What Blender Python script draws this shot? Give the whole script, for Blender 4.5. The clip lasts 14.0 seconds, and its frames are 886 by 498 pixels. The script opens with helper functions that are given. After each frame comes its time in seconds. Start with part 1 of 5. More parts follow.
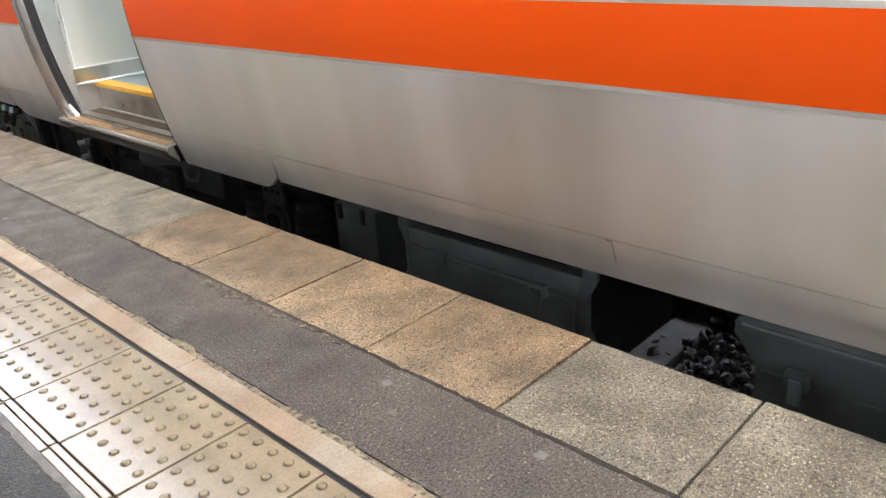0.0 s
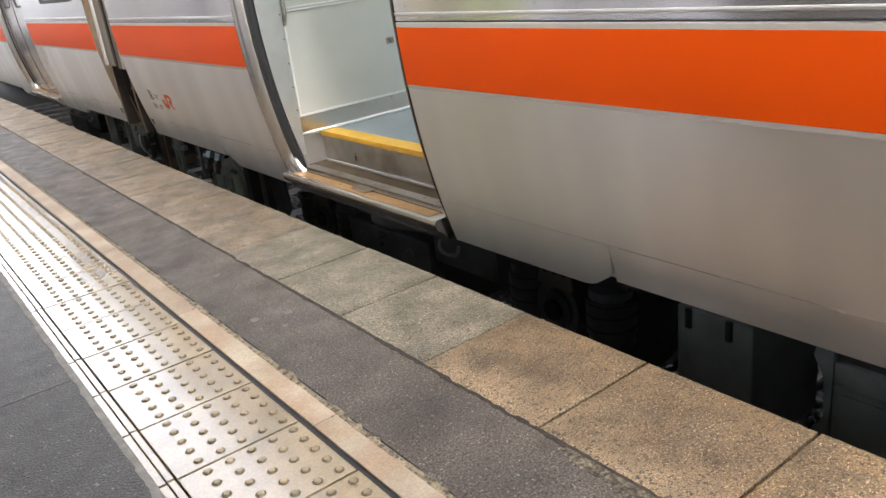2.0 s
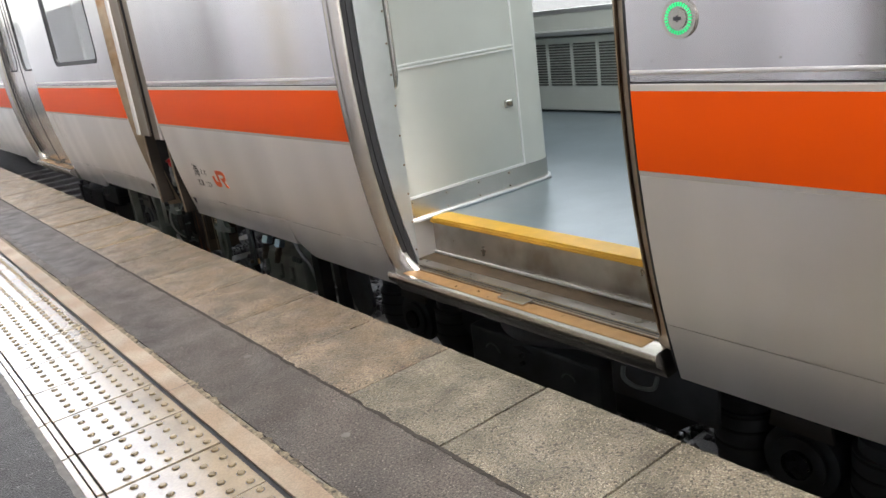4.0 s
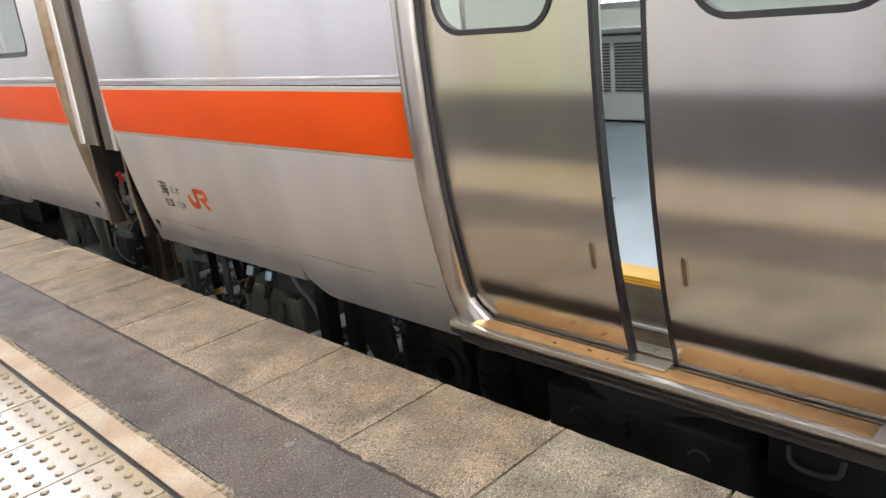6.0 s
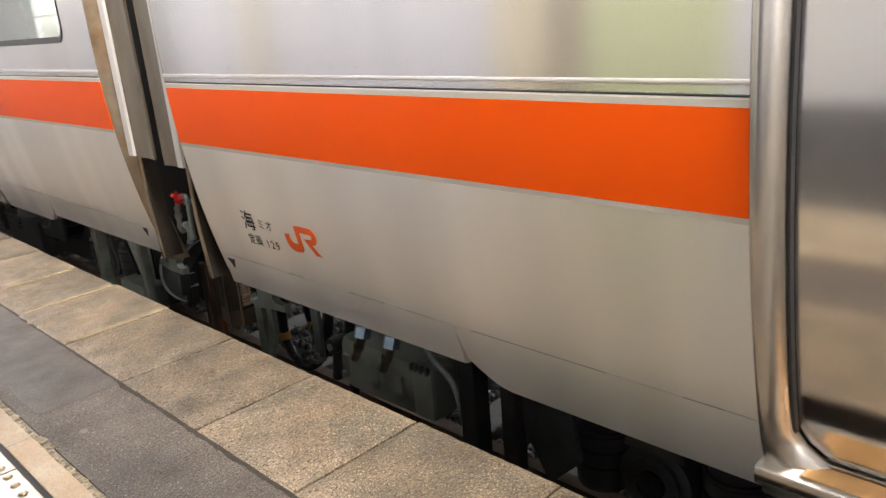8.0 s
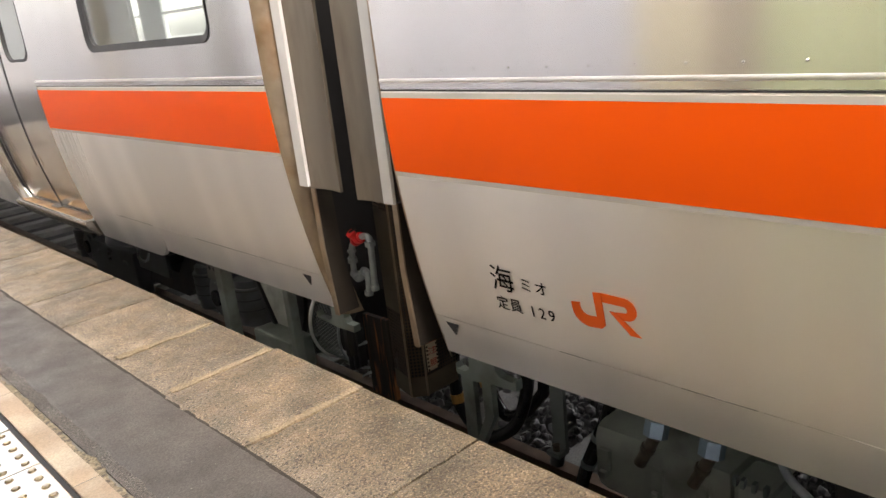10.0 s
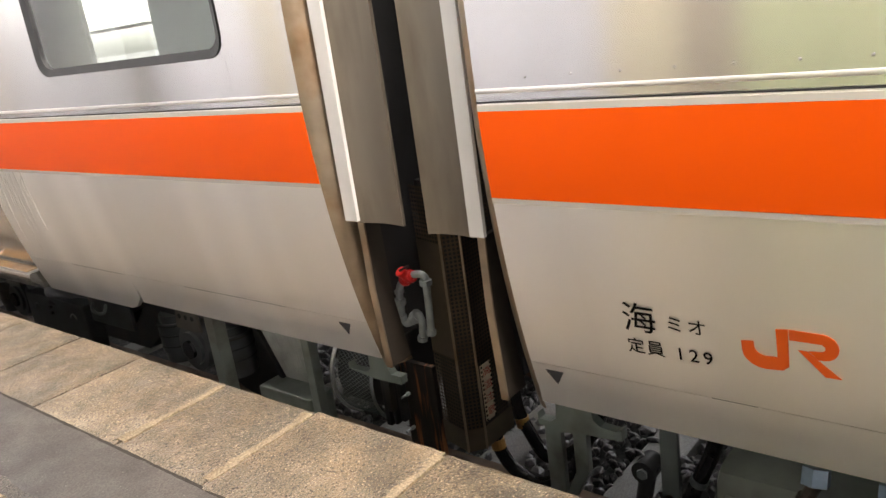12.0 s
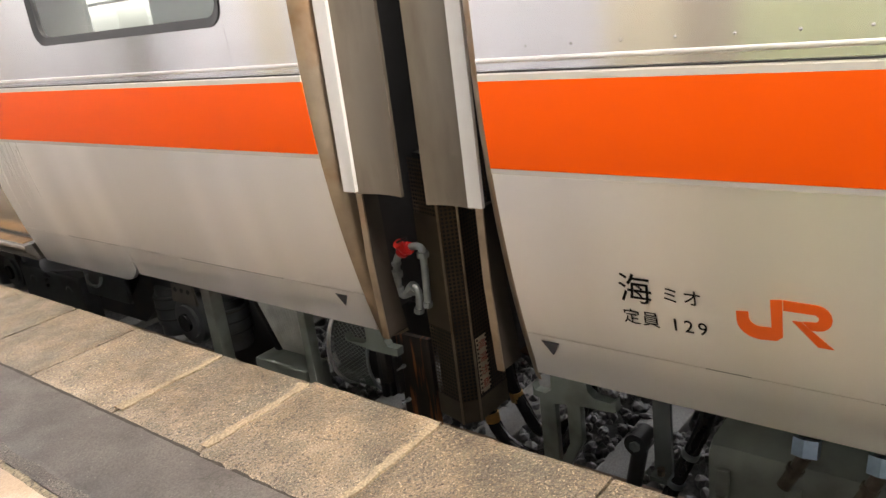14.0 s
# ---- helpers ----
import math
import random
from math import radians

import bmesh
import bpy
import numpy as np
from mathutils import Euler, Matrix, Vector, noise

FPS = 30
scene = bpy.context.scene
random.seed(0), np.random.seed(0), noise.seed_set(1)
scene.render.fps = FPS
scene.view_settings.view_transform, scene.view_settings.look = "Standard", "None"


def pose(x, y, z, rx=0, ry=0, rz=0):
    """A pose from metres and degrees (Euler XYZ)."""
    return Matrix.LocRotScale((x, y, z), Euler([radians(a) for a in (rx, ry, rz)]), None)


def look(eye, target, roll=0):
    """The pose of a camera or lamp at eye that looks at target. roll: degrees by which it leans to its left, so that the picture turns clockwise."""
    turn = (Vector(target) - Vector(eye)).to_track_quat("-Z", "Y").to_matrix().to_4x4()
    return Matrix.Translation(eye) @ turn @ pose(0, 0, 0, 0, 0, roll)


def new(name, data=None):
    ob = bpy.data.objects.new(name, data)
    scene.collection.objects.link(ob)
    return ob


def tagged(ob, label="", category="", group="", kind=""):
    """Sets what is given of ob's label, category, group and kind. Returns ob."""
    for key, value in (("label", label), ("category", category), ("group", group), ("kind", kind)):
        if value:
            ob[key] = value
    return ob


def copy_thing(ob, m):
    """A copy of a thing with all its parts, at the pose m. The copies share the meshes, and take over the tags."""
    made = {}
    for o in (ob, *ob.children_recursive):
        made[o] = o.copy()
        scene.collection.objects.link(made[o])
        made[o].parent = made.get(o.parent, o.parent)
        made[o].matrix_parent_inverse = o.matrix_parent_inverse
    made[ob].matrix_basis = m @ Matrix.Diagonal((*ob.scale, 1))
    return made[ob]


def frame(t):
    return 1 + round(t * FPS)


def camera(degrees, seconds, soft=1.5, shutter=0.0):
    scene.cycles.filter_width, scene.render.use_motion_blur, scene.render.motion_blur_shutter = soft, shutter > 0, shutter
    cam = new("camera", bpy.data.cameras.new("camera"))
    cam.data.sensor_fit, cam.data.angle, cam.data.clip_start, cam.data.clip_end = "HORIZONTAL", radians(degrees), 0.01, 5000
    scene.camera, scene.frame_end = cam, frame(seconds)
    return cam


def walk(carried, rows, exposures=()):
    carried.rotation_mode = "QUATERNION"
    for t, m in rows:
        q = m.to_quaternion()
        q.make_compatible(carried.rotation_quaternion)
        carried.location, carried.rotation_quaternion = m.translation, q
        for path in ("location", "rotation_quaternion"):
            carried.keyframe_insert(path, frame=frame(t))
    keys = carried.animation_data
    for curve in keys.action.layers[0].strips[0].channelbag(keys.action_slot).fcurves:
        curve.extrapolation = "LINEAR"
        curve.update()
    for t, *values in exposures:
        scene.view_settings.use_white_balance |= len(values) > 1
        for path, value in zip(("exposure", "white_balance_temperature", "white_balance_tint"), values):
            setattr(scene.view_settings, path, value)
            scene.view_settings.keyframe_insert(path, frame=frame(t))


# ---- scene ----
cam = camera(59.2, 14.0, soft=1.5)
PATH = [
    (0, (0.018, 0.101, 1.112), (1.321, 1.399, 0.327), -4.1),
    (0.5, (0.069, 0.371, 1.108), (1.262, 1.786, 0.349), -5.8),
    (1, (0.092, 0.705, 1.121), (1.184, 2.215, 0.395), -6.4),
    (1.5, (0.062, 1.065, 1.151), (1.133, 2.597, 0.438), -6.8),
    (2, (0.112, 1.366, 1.142), (1.189, 2.89, 0.422), -7.1),
    (2.5, (0.115, 1.66, 1.146), (1.212, 3.176, 0.443), -7.4),
    (3, (0.076, 1.981, 1.165), (1.211, 3.491, 0.507), -8.0),
    (3.5, (0.119, 2.274, 1.169), (1.255, 3.801, 0.555), -7.6),
    (3.7, (0.142, 2.367, 1.162), (1.274, 3.903, 0.561), -7.7),
    (5.8, (0.13, 3.288, 1.15), (1.436, 4.678, 0.548), -6.3),
    (6, (0.144, 3.387, 1.145), (1.459, 4.765, 0.536), -6.2),
    (6.5, (0.228, 3.635, 1.137), (1.535, 5.016, 0.516), -5.8),
    (7, (0.281, 3.906, 1.121), (1.582, 5.291, 0.495), -5.8),
    (7.5, (0.317, 4.233, 1.122), (1.642, 5.595, 0.499), -5.9),
    (8, (0.374, 4.53, 1.119), (1.692, 5.906, 0.51), -5.0),
    (8.5, (0.382, 4.841, 1.123), (1.672, 6.245, 0.522), -5.6),
    (9, (0.376, 5.132, 1.12), (1.658, 6.547, 0.526), -6.1),
    (9.2, (0.404, 5.246, 1.113), (1.667, 6.68, 0.522), -6.2),
    (11.3, (0.295, 6.154, 1.163), (1.661, 7.486, 0.562), -8.0),
    (11.5, (0.288, 6.211, 1.171), (1.684, 7.516, 0.581), -8.3),
    (12, (0.294, 6.262, 1.128), (1.743, 7.509, 0.540), -8.0),
    (12.5, (0.295, 6.262, 1.105), (1.744, 7.494, 0.487), -8.0),
    (13, (0.288, 6.263, 1.102), (1.733, 7.498, 0.483), -7.7),
    (13.5, (0.284, 6.265, 1.099), (1.726, 7.502, 0.475), -7.5),
    (14, (0.273, 6.261, 1.106), (1.715, 7.491, 0.472), -7.3),
]
walk(cam, [(t, look(eye, target, roll)) for t, eye, target, roll in PATH],
     exposures=((0.0, 2.50, 6500, 11), (1.0, 2.40, 6700, 11), (3.5, 2.22, 6600, 11), (6.5, 2.62, 6750, 11), (9.0, 2.56, 7200, 12), (12.0, 2.75, 7250, 12), (14.0, 2.77, 7250, 12)))

# ---- world, sun, exposure ----
world = bpy.data.worlds.new("overcast")
scene.world = world
world.use_nodes = True
wn, wl = world.node_tree.nodes, world.node_tree.links
sky = wn.new("ShaderNodeTexSky")
sky.sky_type = "NISHITA"
sky.sun_disc = False
sky.sun_elevation = radians(62)
sky.sun_rotation = radians(197)
sky.air_density, sky.dust_density = 1.0, 4.0
soften = wn.new("ShaderNodeHueSaturation")
soften.inputs["Saturation"].default_value = 0.3
wl.new(sky.outputs[0], soften.inputs["Color"])
wl.new(soften.outputs[0], wn["Background"].inputs["Color"])
wn["Background"].inputs["Strength"].default_value = 0.3
sun = new("sun", bpy.data.lights.new("sun", "SUN"))
sun.data.energy, sun.data.angle, sun.data.color = 0.5, radians(25), (1.0, 0.95, 0.88)
sun.matrix_world = look((-1.5, -5, 10), (0, 0, 0))


# ---- materials ----
def mat(name, colour, rough=0.5, metal=0.0, spread=0.12, scale=6.0, fine=0.0, fine_scale=150.0, bump=0.0, bump_scale=200.0, stretch=(1, 1, 1),
        stain=None, stain_scale=2.0, stain_at=(0.5, 0.7), specular=0.5, per_piece=0.0, rough_var=0.0, coat=0.0, glow=0.0, speck=None, speck_scale=70.0, speck_at=(0.62, 0.68), pit=None, pit_scale=60.0, pit_at=(0.61, 0.66), worn=None, detail=5.0):
    m = bpy.data.materials.new(name)
    m.use_nodes = True
    n, l = m.node_tree.nodes, m.node_tree.links
    p = n["Principled BSDF"]
    mp = n.new("ShaderNodeMapping")
    mp.inputs["Scale"].default_value = stretch
    geo = n.new("ShaderNodeNewGeometry")
    l.new(geo.outputs["Position"], mp.inputs["Vector"])

    def noise_at(s, detail=5.0):
        t = n.new("ShaderNodeTexNoise")
        t.inputs["Scale"].default_value, t.inputs["Detail"].default_value = s, detail
        l.new(mp.outputs[0], t.inputs["Vector"])
        return t.outputs["Fac"]

    def scaled(value, lo, hi, a=0.3, b=0.7):
        r = n.new("ShaderNodeMapRange")
        r.inputs["From Min"].default_value, r.inputs["From Max"].default_value = a, b
        r.inputs["To Min"].default_value, r.inputs["To Max"].default_value = lo, hi
        l.new(value, r.inputs["Value"])
        return r.outputs[0]

    def times(a, b):
        x = n.new("ShaderNodeMath")
        x.operation = "MULTIPLY"
        l.new(a, x.inputs[0])
        l.new(b, x.inputs[1])
        return x.outputs[0]

    value = scaled(noise_at(scale, detail), 1 - spread, 1 + spread)
    if fine:
        value = times(value, scaled(noise_at(fine_scale, 3.0), 1 - fine, 1 + fine, 0.37, 0.63))
    if per_piece:
        info = n.new("ShaderNodeObjectInfo")
        value = times(value, scaled(info.outputs["Random"], 1 - per_piece, 1 + per_piece, 0, 1))
    base = n.new("ShaderNodeRGB")
    base.outputs[0].default_value = (*colour, 1)
    colour_out = base.outputs[0]
    if stain:
        mix = n.new("ShaderNodeMix")
        mix.data_type = "RGBA"
        l.new(scaled(noise_at(stain_scale, 6.0), 0, 1, *stain_at), mix.inputs[0])
        l.new(colour_out, mix.inputs[6])
        mix.inputs[7].default_value = (*stain, 1)
        colour_out = mix.outputs[2]
    if worn:
        # wear that fades across the piece: (from x, to x, colour)
        part_x = n.new("ShaderNodeSeparateXYZ")
        l.new(geo.outputs["Position"], part_x.inputs[0])
        wobble = n.new("ShaderNodeMath")
        wobble.operation = "ADD"
        l.new(part_x.outputs[0], wobble.inputs[0])
        l.new(scaled(noise_at(7.0, 4.0), -0.16, 0.16), wobble.inputs[1])
        mix = n.new("ShaderNodeMix")
        mix.data_type = "RGBA"
        l.new(scaled(wobble.outputs[0], 0, 1, worn[0], worn[1]), mix.inputs[0])
        mix.inputs[6].default_value = (*worn[2], 1)
        l.new(colour_out, mix.inputs[7])
        colour_out = mix.outputs[2]
    if pit:
        mix = n.new("ShaderNodeMix")
        mix.data_type = "RGBA"
        l.new(scaled(noise_at(pit_scale, 3.0), 0, 1, *pit_at), mix.inputs[0])
        l.new(colour_out, mix.inputs[6])
        mix.inputs[7].default_value = (*pit, 1)
        colour_out = mix.outputs[2]
    if speck:
        mix = n.new("ShaderNodeMix")
        mix.data_type = "RGBA"
        l.new(scaled(noise_at(speck_scale, 2.0), 0, 1, *speck_at), mix.inputs[0])
        l.new(colour_out, mix.inputs[6])
        mix.inputs[7].default_value = (*speck, 1)
        colour_out = mix.outputs[2]
    hsv = n.new("ShaderNodeHueSaturation")
    l.new(colour_out, hsv.inputs["Color"])
    l.new(value, hsv.inputs["Value"])
    l.new(hsv.outputs[0], p.inputs["Base Color"])
    p.inputs["Roughness"].default_value, p.inputs["Metallic"].default_value = rough, metal
    p.inputs["Specular IOR Level"].default_value = specular
    p.inputs["Coat Weight"].default_value = coat
    p.inputs["Coat Roughness"].default_value = 0.15
    if rough_var:
        l.new(scaled(noise_at(scale * 1.7), rough - rough_var, rough + rough_var), p.inputs["Roughness"])
    if bump:
        b = n.new("ShaderNodeBump")
        b.inputs["Strength"].default_value, b.inputs["Distance"].default_value = min(bump, 1.0), 0.004 * max(1.0, bump)
        l.new(noise_at(bump_scale, 4.0), b.inputs["Height"])
        l.new(b.outputs[0], p.inputs["Normal"])
    if glow:
        p.inputs["Emission Color"].default_value = (*colour, 1)
        p.inputs["Emission Strength"].default_value = glow
    return m


def brushed(name, colour, rough, aniso, spread=0.05, metal=1.0, axis=1, stretch=(1, 2.5, 0.4)):
    """Stainless sheet with its grain along the car."""
    m = mat(name, colour, rough, metal, spread=spread, scale=3.0, stretch=stretch, detail=0.5)
    n, l = m.node_tree.nodes, m.node_tree.links
    way = n.new("ShaderNodeCombineXYZ")
    way.inputs[axis].default_value = 1.0
    p = n["Principled BSDF"]
    p.inputs["Anisotropic"].default_value = aniso
    l.new(way.outputs[0], p.inputs["Tangent"])
    return m


def glass(name, tint, rough=0.02):
    m = bpy.data.materials.new(name)
    m.use_nodes = True
    p = m.node_tree.nodes["Principled BSDF"]
    p.inputs["Base Color"].default_value = (*tint, 1)
    p.inputs["Roughness"].default_value = rough
    p.inputs["Transmission Weight"].default_value = 1.0
    p.inputs["IOR"].default_value = 1.45
    return m


def perforated(name, colour, pitch, hole):
    """Sheet with rows of round punched holes."""
    m = mat(name, colour, 0.55, 0.6, spread=0.35, scale=9.0, bump=0.1, stain=(0.05, 0.035, 0.025), stain_scale=5.0)
    n, l = m.node_tree.nodes, m.node_tree.links
    p = n["Principled BSDF"]
    vor = n.new("ShaderNodeTexVoronoi")
    vor.inputs["Scale"].default_value, vor.inputs["Randomness"].default_value = 1.0 / pitch, 0.0
    uv = n.new("ShaderNodeUVMap")
    l.new(uv.outputs[0], vor.inputs["Vector"])
    step = n.new("ShaderNodeMath")
    step.operation = "GREATER_THAN"
    step.inputs[1].default_value = hole
    l.new(vor.outputs["Distance"], step.inputs[0])
    l.new(step.outputs[0], p.inputs["Alpha"])
    return m


# Spread and stretch paint faint upright streaks that imitate reflections.
STEEL = brushed("stainless_sheet", (0.84, 0.82, 0.795), 0.31, 0.96, spread=0.07, metal=0.80, axis=2, stretch=(0.3, 1.6, 0.12))
STEEL_UPPER = brushed("stainless_upper_sheet", (0.70, 0.69, 0.68), 0.20, 0.95, metal=0.93, axis=2)
STEEL_DOOR = brushed("stainless_door", (0.69, 0.66, 0.62), 0.17, 0.85)
STEEL_BRIGHT = mat("polished_steel", (0.56, 0.53, 0.49), 0.27, 1.0, spread=0.05, scale=20)
STEEL_DARK = mat("dark_brown_steel", (0.31, 0.245, 0.18), 0.42, 0.75, spread=0.25, scale=9, stain=(0.25, 0.15, 0.08), stain_scale=5, rough_var=0.1)
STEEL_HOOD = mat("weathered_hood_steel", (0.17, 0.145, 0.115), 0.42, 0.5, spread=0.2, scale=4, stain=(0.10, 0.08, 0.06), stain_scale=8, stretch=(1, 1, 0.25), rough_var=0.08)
SILL_BROWN = mat("mottled_brown_sill", (0.45, 0.265, 0.115), 0.36, 0.6, spread=0.18, scale=14, stain=(0.27, 0.165, 0.08), stain_scale=7, rough_var=0.1)
ORANGE = mat("orange_film", (1.0, 0.106, 0.001), 0.4, spread=0.02, scale=2, specular=0.25)
STRIPE_EDGE = mat("pale_stripe_edge", (0.58, 0.55, 0.50), 0.45, spread=0.05)
SCUFF = mat("dull_scuffed_seam", (0.42, 0.40, 0.37), 0.5, spread=0.2, scale=20)
WHITE_TRIM = mat("white_painted_trim", (0.55, 0.54, 0.53), 0.4, spread=0.04, scale=12)
BLACK_INK = mat("black_lettering", (0.008, 0.0075, 0.007), 0.8, spread=0.1, specular=0.1)
GREY_MARK = mat("dark_grey_mark", (0.06, 0.06, 0.066), 0.85, spread=0.1, specular=0.2)
LOGO = mat("orange_mark", (0.82, 0.11, 0.005), 0.4, spread=0.02)
RUBBER = mat("black_rubber", (0.018, 0.018, 0.02), 0.55, spread=0.2, scale=20)
UNDER = mat("grey_green_underframe_paint", (0.125, 0.142, 0.14), 0.4, spread=0.2, scale=7, stain=(0.07, 0.075, 0.072), stain_scale=4, bump=0.08)
# Next two: grimy paint, also darkened to carry the shade under the cars.
UNDER_BLUE = mat("grimy_shaded_bogie_paint", (0.045, 0.05, 0.055), 0.42, spread=0.3, scale=8, stain=(0.025, 0.022, 0.02), stain_scale=5, bump=0.1)
UNDER_DARK = mat("grimy_shaded_underframe", (0.011, 0.012, 0.015), 0.5, spread=0.3, scale=10, stain=(0.03, 0.024, 0.018), stain_scale=6, bump=0.15)
FLANGE = mat("dark_brown_flange", (0.035, 0.028, 0.022), 0.5, 0.3, spread=0.3, scale=8)
FLANGE_PLATE = mat("oily_brown_plate", (0.075, 0.068, 0.058), 0.42, 0.2, spread=0.3, scale=9)
CRUMBS = mat("sandy_crumbs", (0.105, 0.086, 0.060), 0.8, spread=0.5, scale=30, fine=0.5, fine_scale=120, bump=1.0, bump_scale=110, pit=(0.05, 0.043, 0.035), pit_scale=45, pit_at=(0.5, 0.56))
TANK = mat("grey_green_tank_paint", (0.27, 0.29, 0.26), 0.28, spread=0.18, scale=8, stain=(0.16, 0.165, 0.145), stain_scale=5)
BRACKET = mat("pale_grey_green_bracket", (0.17, 0.195, 0.175), 0.45, spread=0.15, scale=9, stain=(0.10, 0.095, 0.08), stain_scale=7)
# Black for the end walls, and for shaded gaps and holes.
BLACK_END = mat("black_end_and_gap_shade", (0.012, 0.011, 0.012), 0.7, spread=0.3, scale=6)
PIPE = mat("galvanised_pipe", (0.25, 0.28, 0.29), 0.45, 0.4, spread=0.2, scale=25)
RED = mat("red_painted_valve", (0.55, 0.02, 0.02), 0.4, spread=0.15, scale=40)
RUST = mat("rusty_soot_plate", (0.03, 0.022, 0.018), 0.6, spread=0.4, scale=8, stain=(0.34, 0.13, 0.045), stain_scale=9, stain_at=(0.54, 0.66), stretch=(2, 6, 0.5))
BRASS = mat("dull_bronze_plug", (0.14, 0.112, 0.085), 0.38, 0.7, spread=0.25, scale=40)
BLUE_NUT = mat("blue_zinc_nut", (0.27, 0.36, 0.44), 0.3, 0.6, spread=0.1, scale=40)
TAPE = mat("orange_tape", (0.45, 0.24, 0.06), 0.5, spread=0.15, scale=40)
HOSE = mat("black_hose", (0.016, 0.016, 0.019), 0.25, spread=0.2, scale=30)
BELLOWS = mat("grey_bellows_cloth", (0.36, 0.365, 0.34), 0.6, spread=0.25, scale=12)
INNER_WHITE = mat("pale_interior_panel", (0.60, 0.62, 0.58), 0.4, spread=0.03, scale=5)
PANEL_EDGE = mat("white_panel_edging", (0.86, 0.87, 0.85), 0.35, spread=0.03, scale=12)
JAMB = mat("satin_aluminium_jamb", (0.62, 0.64, 0.64), 0.35, 0.75, spread=0.06, scale=10)
INNER_TRIM = mat("light_aluminium_trim", (0.75, 0.76, 0.76), 0.3, 0.7, spread=0.04, scale=12)
INNER_FLOOR = mat("blue_grey_vinyl_floor", (0.20, 0.25, 0.28), 0.28, spread=0.1, scale=5, fine=0.05, fine_scale=300, bump=0.03)
TREAD = mat("brown_stained_tread", (0.085, 0.062, 0.040), 0.7, spread=0.3, scale=12, specular=0.2)
STEP_STEEL = mat("scuffed_step_steel", (0.46, 0.44, 0.41), 0.33, 0.9, spread=0.14, scale=8, stain=(0.34, 0.30, 0.25), stain_scale=6, rough_var=0.08)
NOSING = mat("yellow_step_nosing", (0.72, 0.42, 0.05), 0.45, spread=0.08, scale=15)
GRILLE = mat("dark_grille", (0.09, 0.09, 0.085), 0.6, spread=0.1)
GREEN_GLOW = mat("green_ring_light", (0.02, 0.75, 0.25), 0.4, glow=0.13)
SLAB_KIT = dict(spread=0.35, scale=6, fine=0.5, fine_scale=240, specular=0.5, bump=1.8, bump_scale=125, pit_scale=115, pit_at=(0.565, 0.61), speck_scale=180, speck_at=(0.60, 0.645), stain_scale=5.5, stain_at=(0.42, 0.62), per_piece=0.14, rough_var=0.12)
SLAB = mat("concrete_edge_slab", (0.130, 0.096, 0.061), 0.42, worn=(1.14, 1.40, (0.196, 0.155, 0.110)), pit=(0.036, 0.027, 0.018), speck=(0.30, 0.235, 0.16), stain=(0.080, 0.066, 0.047), **SLAB_KIT)
SLAB_TAN = mat("tan_worn_slab", (0.150, 0.100, 0.054), 0.42, worn=(1.14, 1.42, (0.235, 0.170, 0.102)), pit=(0.044, 0.030, 0.018), speck=(0.33, 0.25, 0.16), stain=(0.100, 0.070, 0.040), **SLAB_KIT)
SLAB_GREY = mat("grey_worn_slab", (0.092, 0.080, 0.055), 0.42, worn=(1.10, 1.34, (0.165, 0.142, 0.100)), pit=(0.036, 0.031, 0.022), speck=(0.27, 0.245, 0.19), stain=(0.155, 0.135, 0.10), **SLAB_KIT)
MORTAR = mat("dark_joint_mortar", (0.026, 0.021, 0.016), 0.85, spread=0.4, scale=20, fine=0.3, bump=0.5)
ASPHALT = mat("worn_asphalt", (0.084, 0.071, 0.060), 0.5, spread=0.25, scale=4, fine=0.55, fine_scale=170, specular=0.4, bump=1.2, bump_scale=190, speck=(0.20, 0.178, 0.155), speck_scale=105, speck_at=(0.625, 0.68), pit=(0.036, 0.031, 0.028), pit_scale=110, pit_at=(0.56, 0.63),
              stain=(0.055, 0.049, 0.044), stain_scale=2.5, rough_var=0.15)
ASPHALT_WET = mat("damp_dark_asphalt", (0.046, 0.043, 0.041), 0.4, spread=0.2, scale=9, fine=0.6, fine_scale=140, bump=0.8, bump_scale=160, speck=(0.20, 0.19, 0.18), speck_scale=65, speck_at=(0.65, 0.70),
                  stain=(0.062, 0.058, 0.055), stain_scale=6, rough_var=0.06)
PATCH = mat("smooth_grey_patch", (0.066, 0.059, 0.053), 0.5, spread=0.25, scale=5, fine=0.25, fine_scale=150, bump=0.3, specular=0.35, rough_var=0.12, speck=(0.17, 0.16, 0.145), speck_scale=90, speck_at=(0.70, 0.74))
STRIP = mat("salmon_concrete_strip", (0.31, 0.225, 0.15), 0.5, spread=0.15, scale=5, fine=0.12, fine_scale=160, bump=0.25, stain=(0.36, 0.30, 0.225), stain_scale=3.5, stain_at=(0.45, 0.62), per_piece=0.1)
STRIP_ROUGH = mat("crumbled_mortar_edge", (0.20, 0.165, 0.11), 0.8, spread=0.4, scale=30, fine=0.3, fine_scale=140, bump=1.0, bump_scale=80, pit=(0.085, 0.07, 0.05), pit_scale=45, pit_at=(0.52, 0.58))
TILE = mat("worn_ochre_tactile_tile", (0.30, 0.230, 0.140), 0.15, spread=0.12, scale=6, fine=0.06, fine_scale=120, bump=0.05, bump_scale=90,
           stain=(0.24, 0.19, 0.12), stain_scale=4, rough_var=0.09, per_piece=0.06, specular=1.0, coat=1.0)
# Grime round the dots with their shadow painted in.
HALO = mat("grime_and_shadow_ring", (0.075, 0.056, 0.035), 0.4, spread=0.3, scale=25)
DOT = mat("worn_tactile_dot", (0.24, 0.185, 0.105), 0.25, spread=0.25, scale=25)
